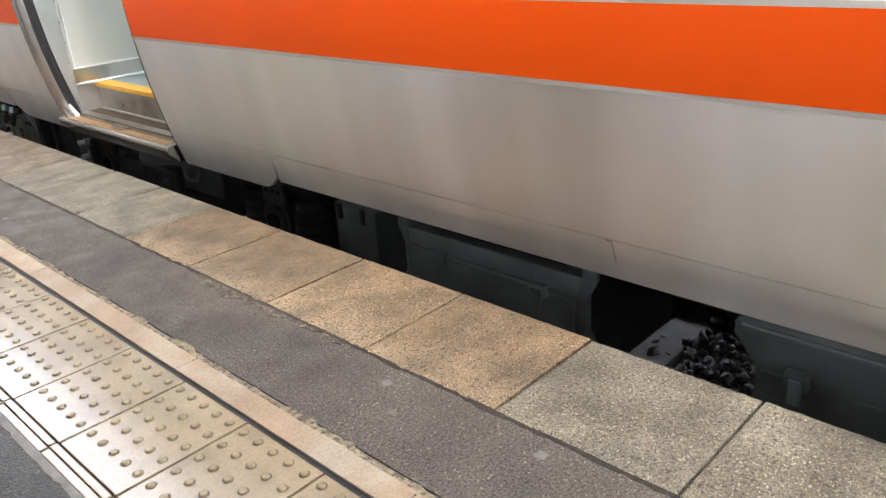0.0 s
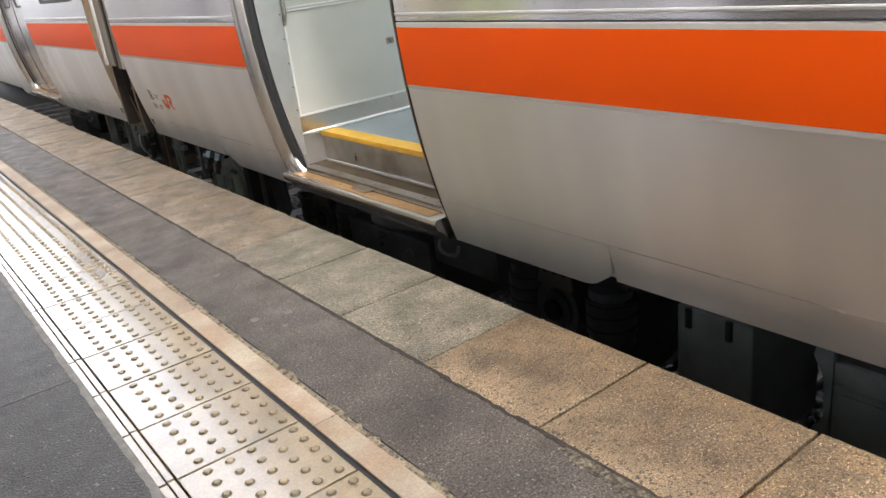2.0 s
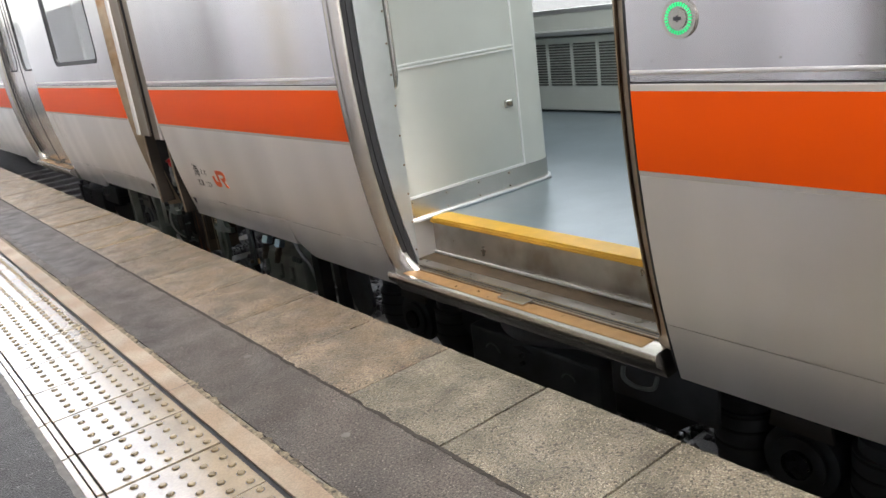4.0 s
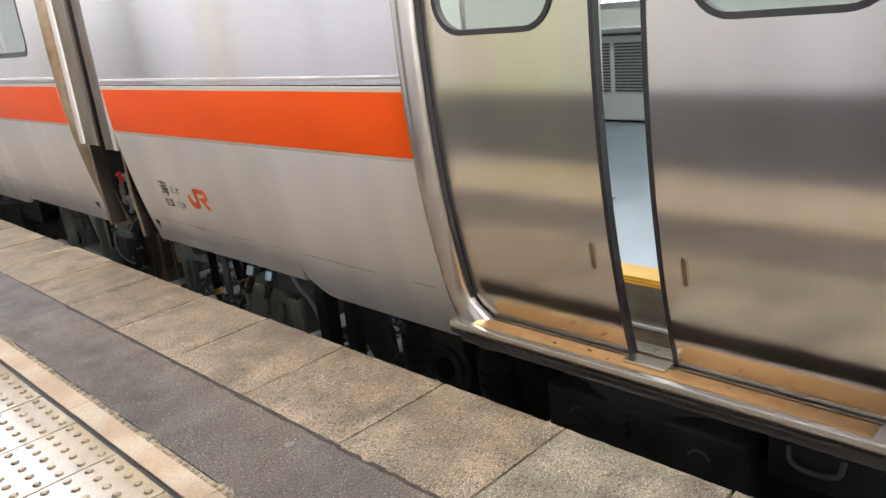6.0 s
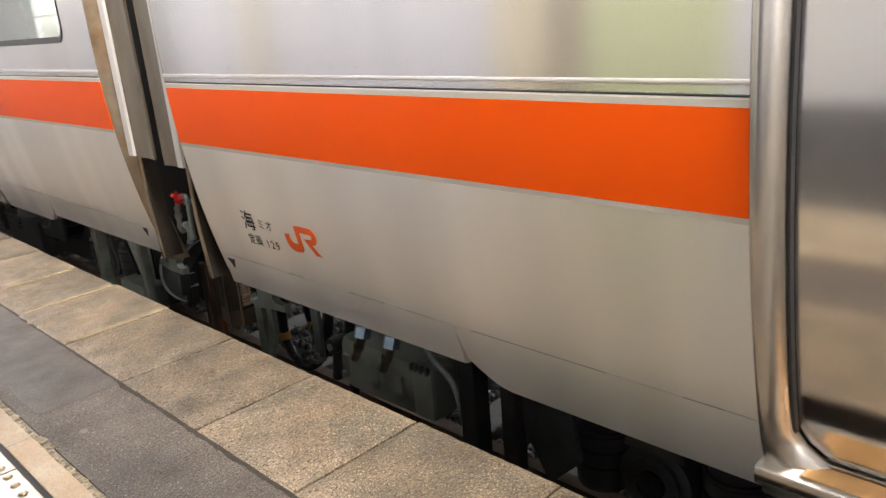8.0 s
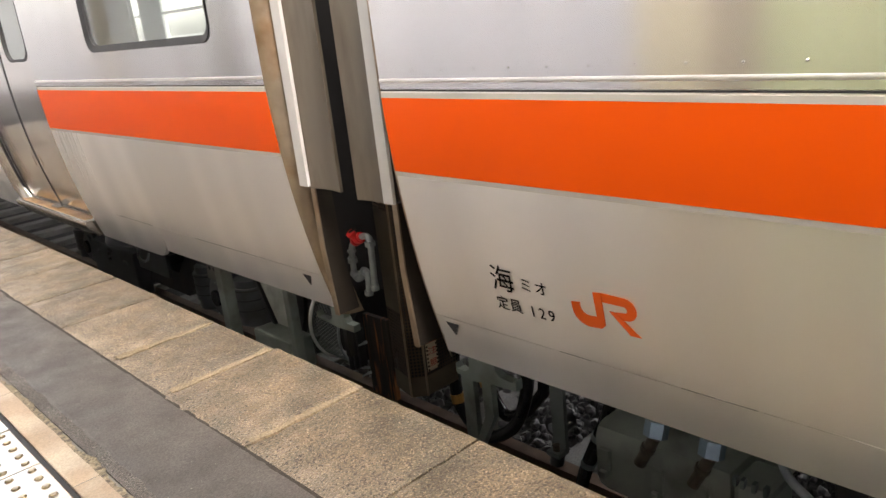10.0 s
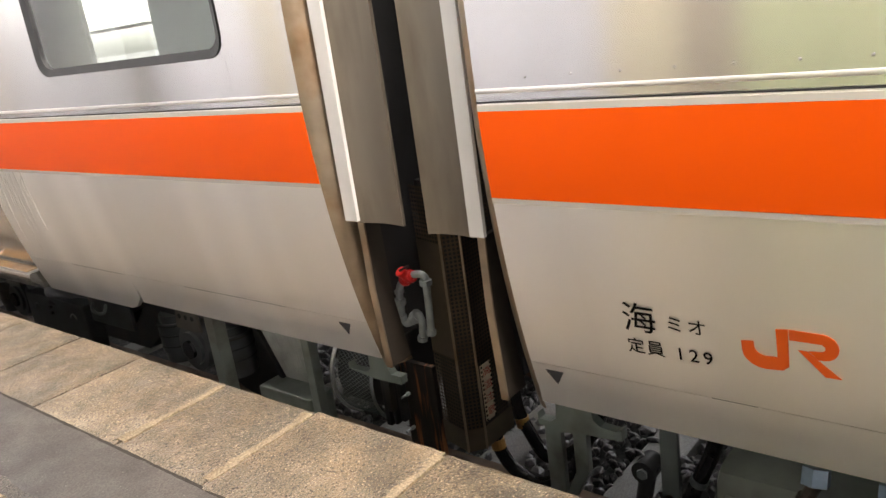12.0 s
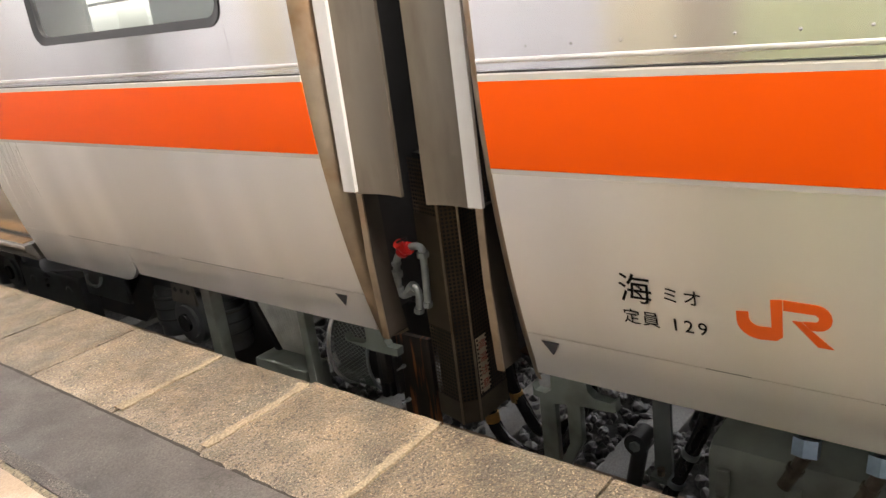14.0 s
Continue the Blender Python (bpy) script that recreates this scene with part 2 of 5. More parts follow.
GROOVE = mat("black_tile_groove", (0.012, 0.011, 0.010), 0.6, spread=0.2)
WALL_CONC = mat("platform_wall_concrete", (0.16, 0.15, 0.13), 0.8, spread=0.25, scale=3, bump=0.4)
BALLAST = mat("dark_ballast_stone", (0.085, 0.083, 0.083), 0.4, spread=0.4, scale=14, fine=0.2, bump=0.4, bump_scale=120)
SLEEPER = mat("concrete_sleeper", (0.17, 0.165, 0.155), 0.6, spread=0.2, scale=6, fine=0.2, bump=0.4, stain=(0.15, 0.13, 0.11), stain_scale=4)
RAIL = mat("rusty_rail", (0.13, 0.08, 0.05), 0.55, 0.6, spread=0.3, scale=10)
GROUND = mat("trackside_gravel", (0.05, 0.048, 0.046), 0.9, spread=0.4, scale=8, fine=0.4, fine_scale=40, bump=0.8, bump_scale=25)
CANOPY = mat("light_blocking_canopy", (0.45, 0.45, 0.43), 0.6, spread=0.1, scale=1.5)
CLEAR = glass("clear_pane", (0.93, 0.97, 0.95))
LABEL_CREAM = mat("cream_warning_label", (0.60, 0.50, 0.36), 0.5, spread=0.15, scale=30)
LABEL_RED = mat("red_label_ink", (0.42, 0.05, 0.03), 0.5, spread=0.15, scale=40)


# ---- building helpers ----
def thing(name, label, category, group="", kind=""):
    return tagged(new(name), label, category, group, kind)


def link(name, bm, material, parent=None, label="", smooth=False, recalc=True):
    if recalc:
        bmesh.ops.recalc_face_normals(bm, faces=bm.faces)
    me = bpy.data.meshes.new(name)
    bm.to_mesh(me)
    bm.free()
    me.materials.append(material)
    if smooth:
        me.polygons.foreach_set("use_smooth", [True] * len(me.polygons))
        if smooth is not True:
            me.set_sharp_from_angle(angle=radians(smooth))
    ob = new(name, me)
    ob.parent = parent
    if label:
        tagged(ob, label)
    return ob


def part(name, bm, material, parent, label="", smooth=False):
    return link(name, bm, material, parent, label, smooth)


def boxes(*dims, bevel=0.0, m=None):
    """Boxes (x0, x1, y0, y1, z0, z1) in one bmesh, with bevelled edges."""
    bm = bmesh.new()
    for x0, x1, y0, y1, z0, z1 in dims:
        t = Matrix.Translation(((x0 + x1) / 2, (y0 + y1) / 2, (z0 + z1) / 2)) @ Matrix.Diagonal((abs(x1 - x0), abs(y1 - y0), abs(z1 - z0), 1))
        bmesh.ops.create_cube(bm, size=1, matrix=(m or Matrix()) @ t)
    if bevel:
        bmesh.ops.bevel(bm, geom=bm.edges[:], offset=bevel, segments=2, affect="EDGES", profile=0.6)
    return bm


def rod(bm, a, b, r, seg=12, r2=None):
    a, b = Vector(a), Vector(b)
    d = b - a
    m = Matrix.Translation((a + b) / 2) @ d.to_track_quat("Z", "Y").to_matrix().to_4x4()
    bmesh.ops.create_cone(bm, cap_ends=True, segments=seg, radius1=r, radius2=r if r2 is None else r2, depth=d.length, matrix=m)
    return bm


def rods(*items, seg=12):
    bm = bmesh.new()
    for a, b, r in items:
        rod(bm, a, b, r, seg)
    return bm


def tube(points, r, seg=10, smooth_steps=6):
    """A bent pipe or hose through the points."""
    pts = [Vector(p) for p in points]
    path = []
    for i in range(len(pts) - 1):
        p0, p1, p2, p3 = pts[max(i - 1, 0)], pts[i], pts[i + 1], pts[min(i + 2, len(pts) - 1)]
        for k in range(smooth_steps):
            s = k / smooth_steps
            path.append(0.5 * (2 * p1 + (p2 - p0) * s + (2 * p0 - 5 * p1 + 4 * p2 - p3) * s * s + (3 * p1 - p0 - 3 * p2 + p3) * s ** 3))
    path.append(pts[-1])
    bm = bmesh.new()
    rings = []
    side = None
    for i, p in enumerate(path):
        d = (path[min(i + 1, len(path) - 1)] - path[max(i - 1, 0)]).normalized()
        if side is None:
            side = d.orthogonal().normalized()
        side = (side - d * side.dot(d)).normalized()
        up = d.cross(side)
        rings.append([bm.verts.new(p + r * (math.cos(a) * side + math.sin(a) * up)) for a in (2 * math.pi * k / seg for k in range(seg))])
    for a, b in zip(rings, rings[1:]):
        for k in range(seg):
            bm.faces.new((a[k], a[(k + 1) % seg], b[(k + 1) % seg], b[k]))
    bm.faces.new(rings[0][::-1])
    bm.faces.new(rings[-1])
    return bm


def extrude_poly(points, way, bm=None):
    """A flat outline of 3D points made solid along a vector."""
    bm = bm or bmesh.new()
    a = [bm.verts.new(p) for p in points]
    b = [bm.verts.new(Vector(p) + Vector(way)) for p in points]
    bm.faces.new(a)
    bm.faces.new(b[::-1])
    for i in range(len(a)):
        j = (i + 1) % len(a)
        bm.faces.new((a[i], b[i], b[j], a[j]))
    return bm


def sheet(rows_of_points, thick):
    """A grid of points made into a thin solid, thickened along x."""
    bm = bmesh.new()
    out = [[bm.verts.new(p) for p in row] for row in rows_of_points]
    back = [[bm.verts.new((p[0] + thick, p[1], p[2])) for p in row] for row in rows_of_points]
    nr, nc = len(out), len(out[0])
    for i in range(nr - 1):
        for j in range(nc - 1):
            bm.faces.new((out[i][j], out[i][j + 1], out[i + 1][j + 1], out[i + 1][j]))
            bm.faces.new((back[i][j], back[i + 1][j], back[i + 1][j + 1], back[i][j + 1]))
    for i in range(nr - 1):
        for j in (0, nc - 1):
            bm.faces.new((out[i][j], out[i + 1][j], back[i + 1][j], back[i][j]))
    for j in range(nc - 1):
        for i in (0, nr - 1):
            bm.faces.new((out[i][j], back[i][j], back[i][j + 1], out[i][j + 1]))
    return bm


def flank(z):
    """Distance x of the cars' outer skin at height z: upright above, drawn in below."""
    return 1.711 + (0.155 * ((1.1 - z) / 1.05) ** 2.2 if z < 1.1 else 0.0)


def skin(cols, z1, off=0.0, thick=0.012, step=0.05):
    """Part of the car side: columns (y, lower edge) up to z1."""
    n = max(2, round((z1 - min(c[1] for c in cols)) / step) + 1)
    return sheet([[(flank(z) + off, y, z) for z in np.linspace(zb, z1, n)] for y, zb in cols], thick)


def on_skin(points, off=-0.0025):
    """Flat outlines (lists of y, z), laid on the car side."""
    bm = bmesh.new()
    for outline in points:
        top = [bm.verts.new((flank(z) + off, y, z)) for y, z in outline]
        low = [bm.verts.new((flank(z) - 0.0002, y, z)) for y, z in outline]
        bm.faces.new(top)
        for i in range(len(top)):
            j = (i + 1) % len(top)
            bm.faces.new((top[i], low[i], low[j], top[j]))
    return bm


def lettering(text, height, place, spacing=1.0):
    """Text as a mesh; place(u, v) gives the point for u metres along and v up."""
    cu = bpy.data.curves.new("letters", "FONT")
    cu.offset = 0.005 * height
    cu.body, cu.size, cu.space_character = text, height, spacing
    tmp = bpy.data.objects.new("letters", cu)
    me = bpy.data.meshes.new_from_object(tmp)
    bm = bmesh.new()
    bm.from_mesh(me)
    for v in bm.verts:
        v.co = place(v.co.x, v.co.y)
    bpy.data.objects.remove(tmp)
    bpy.data.meshes.remove(me)
    return bm


# ---- ground, track, platform ----
def flat(x0, x1, y0, y1, z0, z1, material, name, label, category):
    ob = link(name, boxes((x0, x1, y0, y1, z0, z1)), material)
    return tagged(ob, label, category, kind="structure")


def build_ground():
    bm = bmesh.new()
    bmesh.ops.create_grid(bm, x_segments=2, y_segments=2, size=600, matrix=Matrix.Translation((0, 0, -1.0)))
    tagged(link("ground", bm, GROUND), "grey gravel ground of the railway yard", "ground", kind="structure")
    flat(-4.2, 0.412, -14, 34, -1.0, 0.0, ASPHALT_WET, "platform", "damp dark asphalt of the station platform", "platform")
    flat(0.797, 0.905, -14, 34, -1.0, -0.006, WALL_CONC, "platform_kerb", "concrete bed under the pale strip", "platform")
    flat(0.412, 0.797, -14, 34, -1.0, -0.012, GROOVE, "tile_bed", "dark bed between the tactile tiles", "platform")
    flat(0.905, 1.2, -14, 34, -1.0, 0.0, ASPHALT, "asphalt_strip", "worn grey asphalt strip between the tiles and edge slabs", "platform")
    flat(4.78, 9.0, -14, 34, -1.0, 0.0, WALL_CONC, "far_platform", "plain concrete platform beyond the train", "platform")
    flat(1.2, 1.60, -14, 34, -1.0, -0.085, WALL_CONC, "platform_wall", "grimy concrete wall under the platform edge", "platform")


def ragged_strip(x0, x1, y0, y1, z, jag0, jag1, seed, step=0.02, thick=0.02, slope=0.0):
    """A strip lying on the platform, with uneven long edges."""
    bm = bmesh.new()
    n = int((y1 - y0) / step)
    prev = None
    for i in range(n + 1):
        y = y0 + (y1 - y0) * i / n
        a = x0 + jag0 * (noise.noise((y * 9, seed, 0)) + 0.6 * noise.noise((y * 40, seed, 3)))
        b = x1 + jag1 * (noise.noise((y * 7, seed, 7)) + 0.6 * noise.noise((y * 35, seed, 9)))
        row = [bm.verts.new(p) for p in ((a - slope, y, z - thick), (a, y, z), (b, y, z), (b + slope, y, z - thick))]
        if prev:
            for k in range(3):
                bm.faces.new((prev[k], prev[k + 1], row[k + 1], row[k]))
        prev = row
    return bm


def build_strips():
    strip = thing("pale_strip", "salmon-coloured concrete strip along the tactile tiles", "kerb strip", kind="structure")
    rnd = random.Random(4)
    y = -3.0
    while y < 16:
        length = rnd.uniform(0.75, 1.1)
        part("strip_stone", ragged_strip(0.812, 0.882, y + 0.002, y + length - 0.002, 0.004, 0.001, 0.003, y), STRIP, strip)
        y += length
    link("crumbled_edge", ragged_strip(0.875, 0.900, -3, 16, 0.0025, 0.004, 0.017, 5.0, step=0.01), STRIP_ROUGH, strip)
    patch = link("asphalt_patch", ragged_strip(0.955, 1.198, 6.99, 9.6, 0.0016, 0.012, 0.004, 2.0, thick=0.002, slope=0.012), PATCH)
    tagged(patch, "smooth grey repair patch in the asphalt strip", "asphalt patch", kind="structure")
    joint = link("expansion_joint", boxes((-1.7, 0.392, 3.880, 3.890, -0.002, 0.0015)), mat("pale_joint_filler", (0.13, 0.125, 0.12), 0.7, spread=0.2, scale=20))
    tagged(joint, "thin pale joint across the platform asphalt", "joint", kind="structure")
    rim = link("asphalt_crack", ragged_strip(1.197, 1.211, -3, 16, 0.0012, 0.010, 0.003, 8.0, step=0.012), MORTAR)
    tagged(rim, "dark ragged crack between asphalt and edge slabs", "joint", kind="structure")
    for a, b, x0 in ((1.70, 2.10, 1.172), (2.14, 2.50, 1.165)):
        tagged(link("mortar_crumbs", ragged_strip(x0, 1.199, a, b, 0.0022, 0.03, 0.003, a, step=0.012), CRUMBS), "crumbled sandy mortar beside the edge slabs", "mortar crumbs", kind="structure")
    rnd = random.Random(9)
    bm = bmesh.new()
    for i in range(9):
        x, y = rnd.uniform(0.95, 1.15), rnd.uniform(0.5, 9)
        r = rnd.uniform(0.010, 0.022)
        ring = [bm.verts.new((x + r * rnd.uniform(0.7, 1.2) * math.cos(a), y + r * rnd.uniform(0.7, 1.3) * math.sin(a), 0.0015)) for a in np.linspace(0, 5.6, 9)]
        bm.faces.new(ring)
    gum = link("gum_spots", bm, mat("old_gum", (0.17, 0.16, 0.15), 0.7, spread=0.15, scale=30))
    tagged(gum, "flattened pale gum spots on the asphalt", "gum spots", kind="stuff")


def build_tiles():
    paving = thing("tactile_paving", "worn ochre tactile warning tiles with raised dots and guide bar", "tactile paving", kind="structure")
    bm = bmesh.new()
    w, h = 0.3845, 0.2948
    # bevelled base with a groove beside the guide bar
    base = boxes((0.047, w, 0.0015, h, -0.02, 0.0), bevel=0.002)
    tmp = bpy.data.meshes.new("tmp")
    base.to_mesh(tmp)
    base.free()
    bm.from_mesh(tmp)
    bpy.data.meshes.remove(tmp)
    for x0, x1, z in ((0.0, 0.021, 0.001), (0.0225, 0.041, 0.005)):
        bar = boxes((x0, x1, 0.0015, h, -0.02, z), bevel=0.002)
        tmp = bpy.data.meshes.new("tmp")
        bar.to_mesh(tmp)
        bar.free()
        bm.from_mesh(tmp)
        bpy.data.meshes.remove(tmp)
    flat_faces = len(bm.faces)
    for i in range(5):
        for j in range(5):
            cx, cy = 0.1145 + i * 0.0598, 0.0300 + j * 0.0598
            rings = []
            for r, z in ((0.0112, 0.0), (0.0104, 0.0036), (0.0074, 0.0055)):
                rings.append([bm.verts.new((cx + r * math.cos(a), cy + r * math.sin(a), z)) for a in np.linspace(0, 2 * math.pi, 11)[:-1]])
            for a, b in zip(rings, rings[1:]):
                for k in range(10):
                    f = bm.faces.new((a[k], a[(k + 1) % 10], b[(k + 1) % 10], b[k]))
                    f.material_index = 1
                    f.smooth = True
            f = bm.faces.new(rings[-1])
            f.material_index = 1
            # Flat dark ring: dirt at the dot's foot plus its painted shadow.
            halo = [[bm.verts.new((cx + r * math.cos(a), cy + r * math.sin(a), 0.0004)) for a in np.linspace(0, 2 * math.pi, 11)[:-1]] for r in (0.0140, 0.0109)]
            for k in range(10):
                f = bm.faces.new((halo[0][k], halo[0][(k + 1) % 10], halo[1][(k + 1) % 10], halo[1][k]))
                f.material_index = 2
    me = bpy.data.meshes.new("tile")
    bm.to_mesh(me)
    bm.free()
    me.materials.append(TILE)
    me.materials.append(DOT)
    me.materials.append(HALO)
    rnd = random.Random(1)
    for k in range(-14, 44):
        ob = new("tile", me)
        ob.parent = paving
        ob.matrix_basis = pose(0.412 + rnd.uniform(-0.001, 0.001), 2.804 + 0.3015 * k, 0.001 + rnd.uniform(-0.0008, 0.0008), rnd.uniform(-0.15, 0.15), rnd.uniform(-0.15, 0.15), 0)
    link("gap_filler", ragged_strip(0.795, 0.812, -3, 16, -0.003, 0.0, 0.001, 3.0), GROOVE, paving)
    link("mortar_line", ragged_strip(0.392, 0.4125, -3, 16, 0.0015, 0.008, 0.0, 6.0), mat("grey_bedding_mortar", (0.20, 0.19, 0.175), 0.7, spread=0.25, scale=20, bump=0.4), paving)


JOINTS = (-2.2, -1.73, -1.25, -0.78, -0.3, 0.18, 0.67, 1.155, 1.635, 2.115, 2.606, 3.10, 3.585, 4.07, 4.545, 5.01, 5.515, 6.01, 6.5, 7.0, 7.505, 8.015,
          8.47, 9.02, 9.5, 10.0, 10.5, 11.0, 11.5, 12.0, 12.5, 13.0, 13.5, 14.0)


def slab_mesh(seed, material):
    """One worn slab, 1 by 1 in plan, with chipped arrises."""
    rnd = random.Random(seed)
    bm = bmesh.new()
    nx, ny = 22, 24
    grid = []
    for i in range(nx + 1):
        row = []
        for j in range(ny + 1):
            u, v = i / nx, j / ny
            edge = min(u, 1 - u, v, 1 - v)
            x, y = u, v
            if i == 0:
                x += 0.030 * noise.noise((v * 6, seed, 1)) + 0.020 * noise.noise((v * 22, seed, 2))
            if j in (0, ny):
                y += 0.005 * noise.noise((u * 9, seed, 4 + j))
            if i == nx:
                x += 0.004 * noise.noise((v * 11, seed, 11))
            z = 0.0012 * noise.noise((u * 5, v * 5, seed)) + 0.0009 * noise.noise((u * 24, v * 24, seed + 5))
            if edge < 0.01:
                z -= 0.0045 + 0.003 * noise.noise((u * 14, v * 14, seed + 9))
            row.append(bm.verts.new((x, y, z)))
        grid.append(row)
    for i in range(nx):
        for j in range(ny):
            bm.faces.new((grid[i][j], grid[i + 1][j], grid[i + 1][j + 1], grid[i][j + 1]))
    border = [grid[i][0] for i in range(nx + 1)] + [grid[nx][j] for j in range(1, ny + 1)] + [grid[i][ny] for i in range(nx - 1, -1, -1)] + [grid[0][j] for j in range(ny - 1, 0, -1)]
    low = [bm.verts.new((v.co.x, v.co.y, -0.09)) for v in border]
    for i in range(len(border)):
        j = (i + 1) % len(border)
        bm.faces.new((border[i], low[i], low[j], border[j]))
    bm.faces.new(low)
    bmesh.ops.recalc_face_normals(bm, faces=bm.faces)
    me = bpy.data.meshes.new("slab")
    bm.to_mesh(me)
    bm.free()
    me.polygons.foreach_set("use_smooth", [True] * len(me.polygons))
    me.set_sharp_from_angle(angle=radians(50))
    me.materials.append(material)
    return me


def build_slabs():
    edge = thing("platform_edge", "row of worn tan concrete slabs along the platform edge", "platform edge", kind="structure")
    bed = link("joint_bed", boxes((1.203, 1.622, -2.3, 14.1, -0.08, -0.014)), MORTAR, edge)
    meshes = [slab_mesh(s, SLAB) for s in range(6)]
    grey_meshes = [slab_mesh(s, SLAB_GREY) for s in range(6, 9)]
    tan_meshes = [slab_mesh(s, SLAB_TAN) for s in range(9, 12)]
    rnd = random.Random(3)
    for k, (a, b) in enumerate(zip(JOINTS, JOINTS[1:])):
        grey = -0.4 < a < 1.0 or 3.0 < a < 4.5
        ob = new("slab", grey_meshes[k % 3] if grey else tan_meshes[k % 3] if 1.0 < a < 3.0 else meshes[k % 6])
        ob.parent = edge
        ob.matrix_basis = Matrix.LocRotScale((1.206, a + 0.004, 0.003 + rnd.uniform(-0.0015, 0.002)), Euler((rnd.uniform(-0.002, 0.002), rnd.uniform(-0.002, 0.002), 0)),
                                             (0.429 + rnd.uniform(-0.003, 0.003), b - a - 0.008, 1))
    # fresh mortar smeared over two joints
    for y in (8.46, 8.015, 7.505):
        part("mortar_smear", ragged_strip(-0.016, 0.012, 0.02, 0.40, 0.0072, 0.016, 0.012, y, step=0.008), mat("pale_mortar", (0.20, 0.155, 0.102), 0.8, fine=0.4, spread=0.2, scale=25, bump=0.5), edge).matrix_basis = pose(1.212, y, 0, 0, 0, -90)


def build_track():
    for k, x in enumerate((2.585, 3.655)):
        bm = extrude_poly([(x - 0.062, -14, -0.94), (x + 0.062, -14, -0.94), (x + 0.062, -14, -0.928), (x + 0.01, -14, -0.91), (x + 0.01, -14, -0.825), (x + 0.032, -14, -0.815),
                           (x + 0.032, -14, -0.79), (x - 0.032, -14, -0.79), (x - 0.032, -14, -0.815), (x - 0.01, -14, -0.825), (x - 0.01, -14, -0.91), (x - 0.062, -14, -0.928)], (0, 48, 0))
        tagged(link("rail", bm, RAIL), "rusty steel running rail on concrete sleepers", "rail", "rails of the track", "structure")
    first = None
    for k in range(-10, 30):
        y = 0.42 + 0.655 * k
        if first is None:
            first = tagged(link("sleeper", boxes((-1.0, 1.0, -0.10, 0.10, -0.17, 0.0), bevel=0.015), SLEEPER), "grey concrete sleeper bedded in ballast", "sleeper", "sleepers of the track", "structure")
            first.matrix_basis = pose(3.12, y, -0.938)
        else:
            copy_thing(first, pose(3.12, y, -0.938))
    rnd = random.Random(7)
    ico = [(0, 0, 1)] + [(0.894 * math.cos(a), 0.894 * math.sin(a), 0.447) for a in np.arange(5) * 1.2566] + [(0.894 * math.cos(a + 0.628), 0.894 * math.sin(a + 0.628), -0.447) for a in np.arange(5) * 1.2566] + [(0, 0, -1)]
    tri = [(0, i + 1, (i + 1) % 5 + 1) for i in range(5)] + [(i + 1, i + 6, (i + 1) % 5 + 1) for i in range(5)] + [((i + 1) % 5 + 1, i + 6, (i + 1) % 5 + 6) for i in range(5)] + [(11, (i + 1) % 5 + 6, i + 6) for i in range(5)]
    verts, faces = [], []
    for i in range(15000):
        x, y = 1.68 + 2.2 * rnd.random() ** 1.2, rnd.uniform(-1.0, 10.5)
        if abs((y - 0.42 + 0.3275) % 0.655 - 0.3275) < 0.105 and x > 2.1 and rnd.random() < 0.85:
            continue
        s = rnd.uniform(0.018, 0.036)
        m = Matrix.LocRotScale((x, y, -0.955 + rnd.uniform(-0.02, 0.025)), Euler((rnd.uniform(0, 6), rnd.uniform(0, 6), rnd.uniform(0, 6))), (s * rnd.uniform(0.8, 1.3), s, s * rnd.uniform(0.55, 0.9)))
        n0 = len(verts)
        verts += [tuple(m @ (Vector(p) * rnd.uniform(0.82, 1.15))) for p in ico]
        faces += [(a + n0, b + n0, c + n0) for a, b, c in tri]
    me = bpy.data.meshes.new("ballast")
    me.from_pydata(verts, [], faces)
    me.materials.append(BALLAST)
    tagged(new("ballast", me), "dark crushed stone ballast between platform and track", "ballast", kind="stuff")


def build_canopy():
    # Unseen roof slab, added to leave only a slit of sky.
    tagged(link("canopy", boxes((-4.4, 1.0, -14, 34, 3.4, 3.5)), CANOPY), "unseen canopy added to cut the sky light over the platform", "canopy", kind="structure")
    # Unseen wall, added for its reflections; run colours are fitted to the steel.
    pale = mat("pale_painted_wall", (0.86, 0.855, 0.90), 0.7, spread=0.06, scale=0.5)
    sand = mat("sand_painted_wall", (0.48, 0.39, 0.29), 0.7, spread=0.06, scale=0.5)
    dusk = mat("dark_brown_wall", (0.10, 0.085, 0.07), 0.7, spread=0.06, scale=0.5)
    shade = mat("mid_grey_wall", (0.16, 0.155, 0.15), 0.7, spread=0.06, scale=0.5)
    ash = mat("ash_grey_wall", (0.66, 0.65, 0.67), 0.7, spread=0.06, scale=0.5)
    moss = mat("pale_green_wall", (0.68, 0.72, 0.40), 0.7, spread=0.06, scale=0.5)
    cream = mat("cream_painted_wall", (0.82, 0.72, 0.50), 0.7, spread=0.06, scale=0.5)
    runs = [(-14.0, pale), (-6.0, dusk), (-5.4, pale), (-2.0, sand), (-1.5, pale), (1.0, cream), (1.4, pale), (3.15, shade), (3.95, dusk), (4.3, shade), (4.75, pale), (5.3, ash), (6.45, pale), (6.8, moss),
            (7.9, sand), (8.25, cream), (8.8, pale), (12.0, cream), (12.45, pale), (14.2, dusk), (14.8, ash), (18.0, sand), (18.6, ash), (34.0, None)]
    for (y, material), (y_next, _) in zip(runs, runs[1:]):
        tagged(link("station_wall", boxes((-1.95, -1.75, y, y_next, 0.0, 2.2)), material), "unseen wall of coloured runs added for the steel to reflect", "wall", kind="structure")


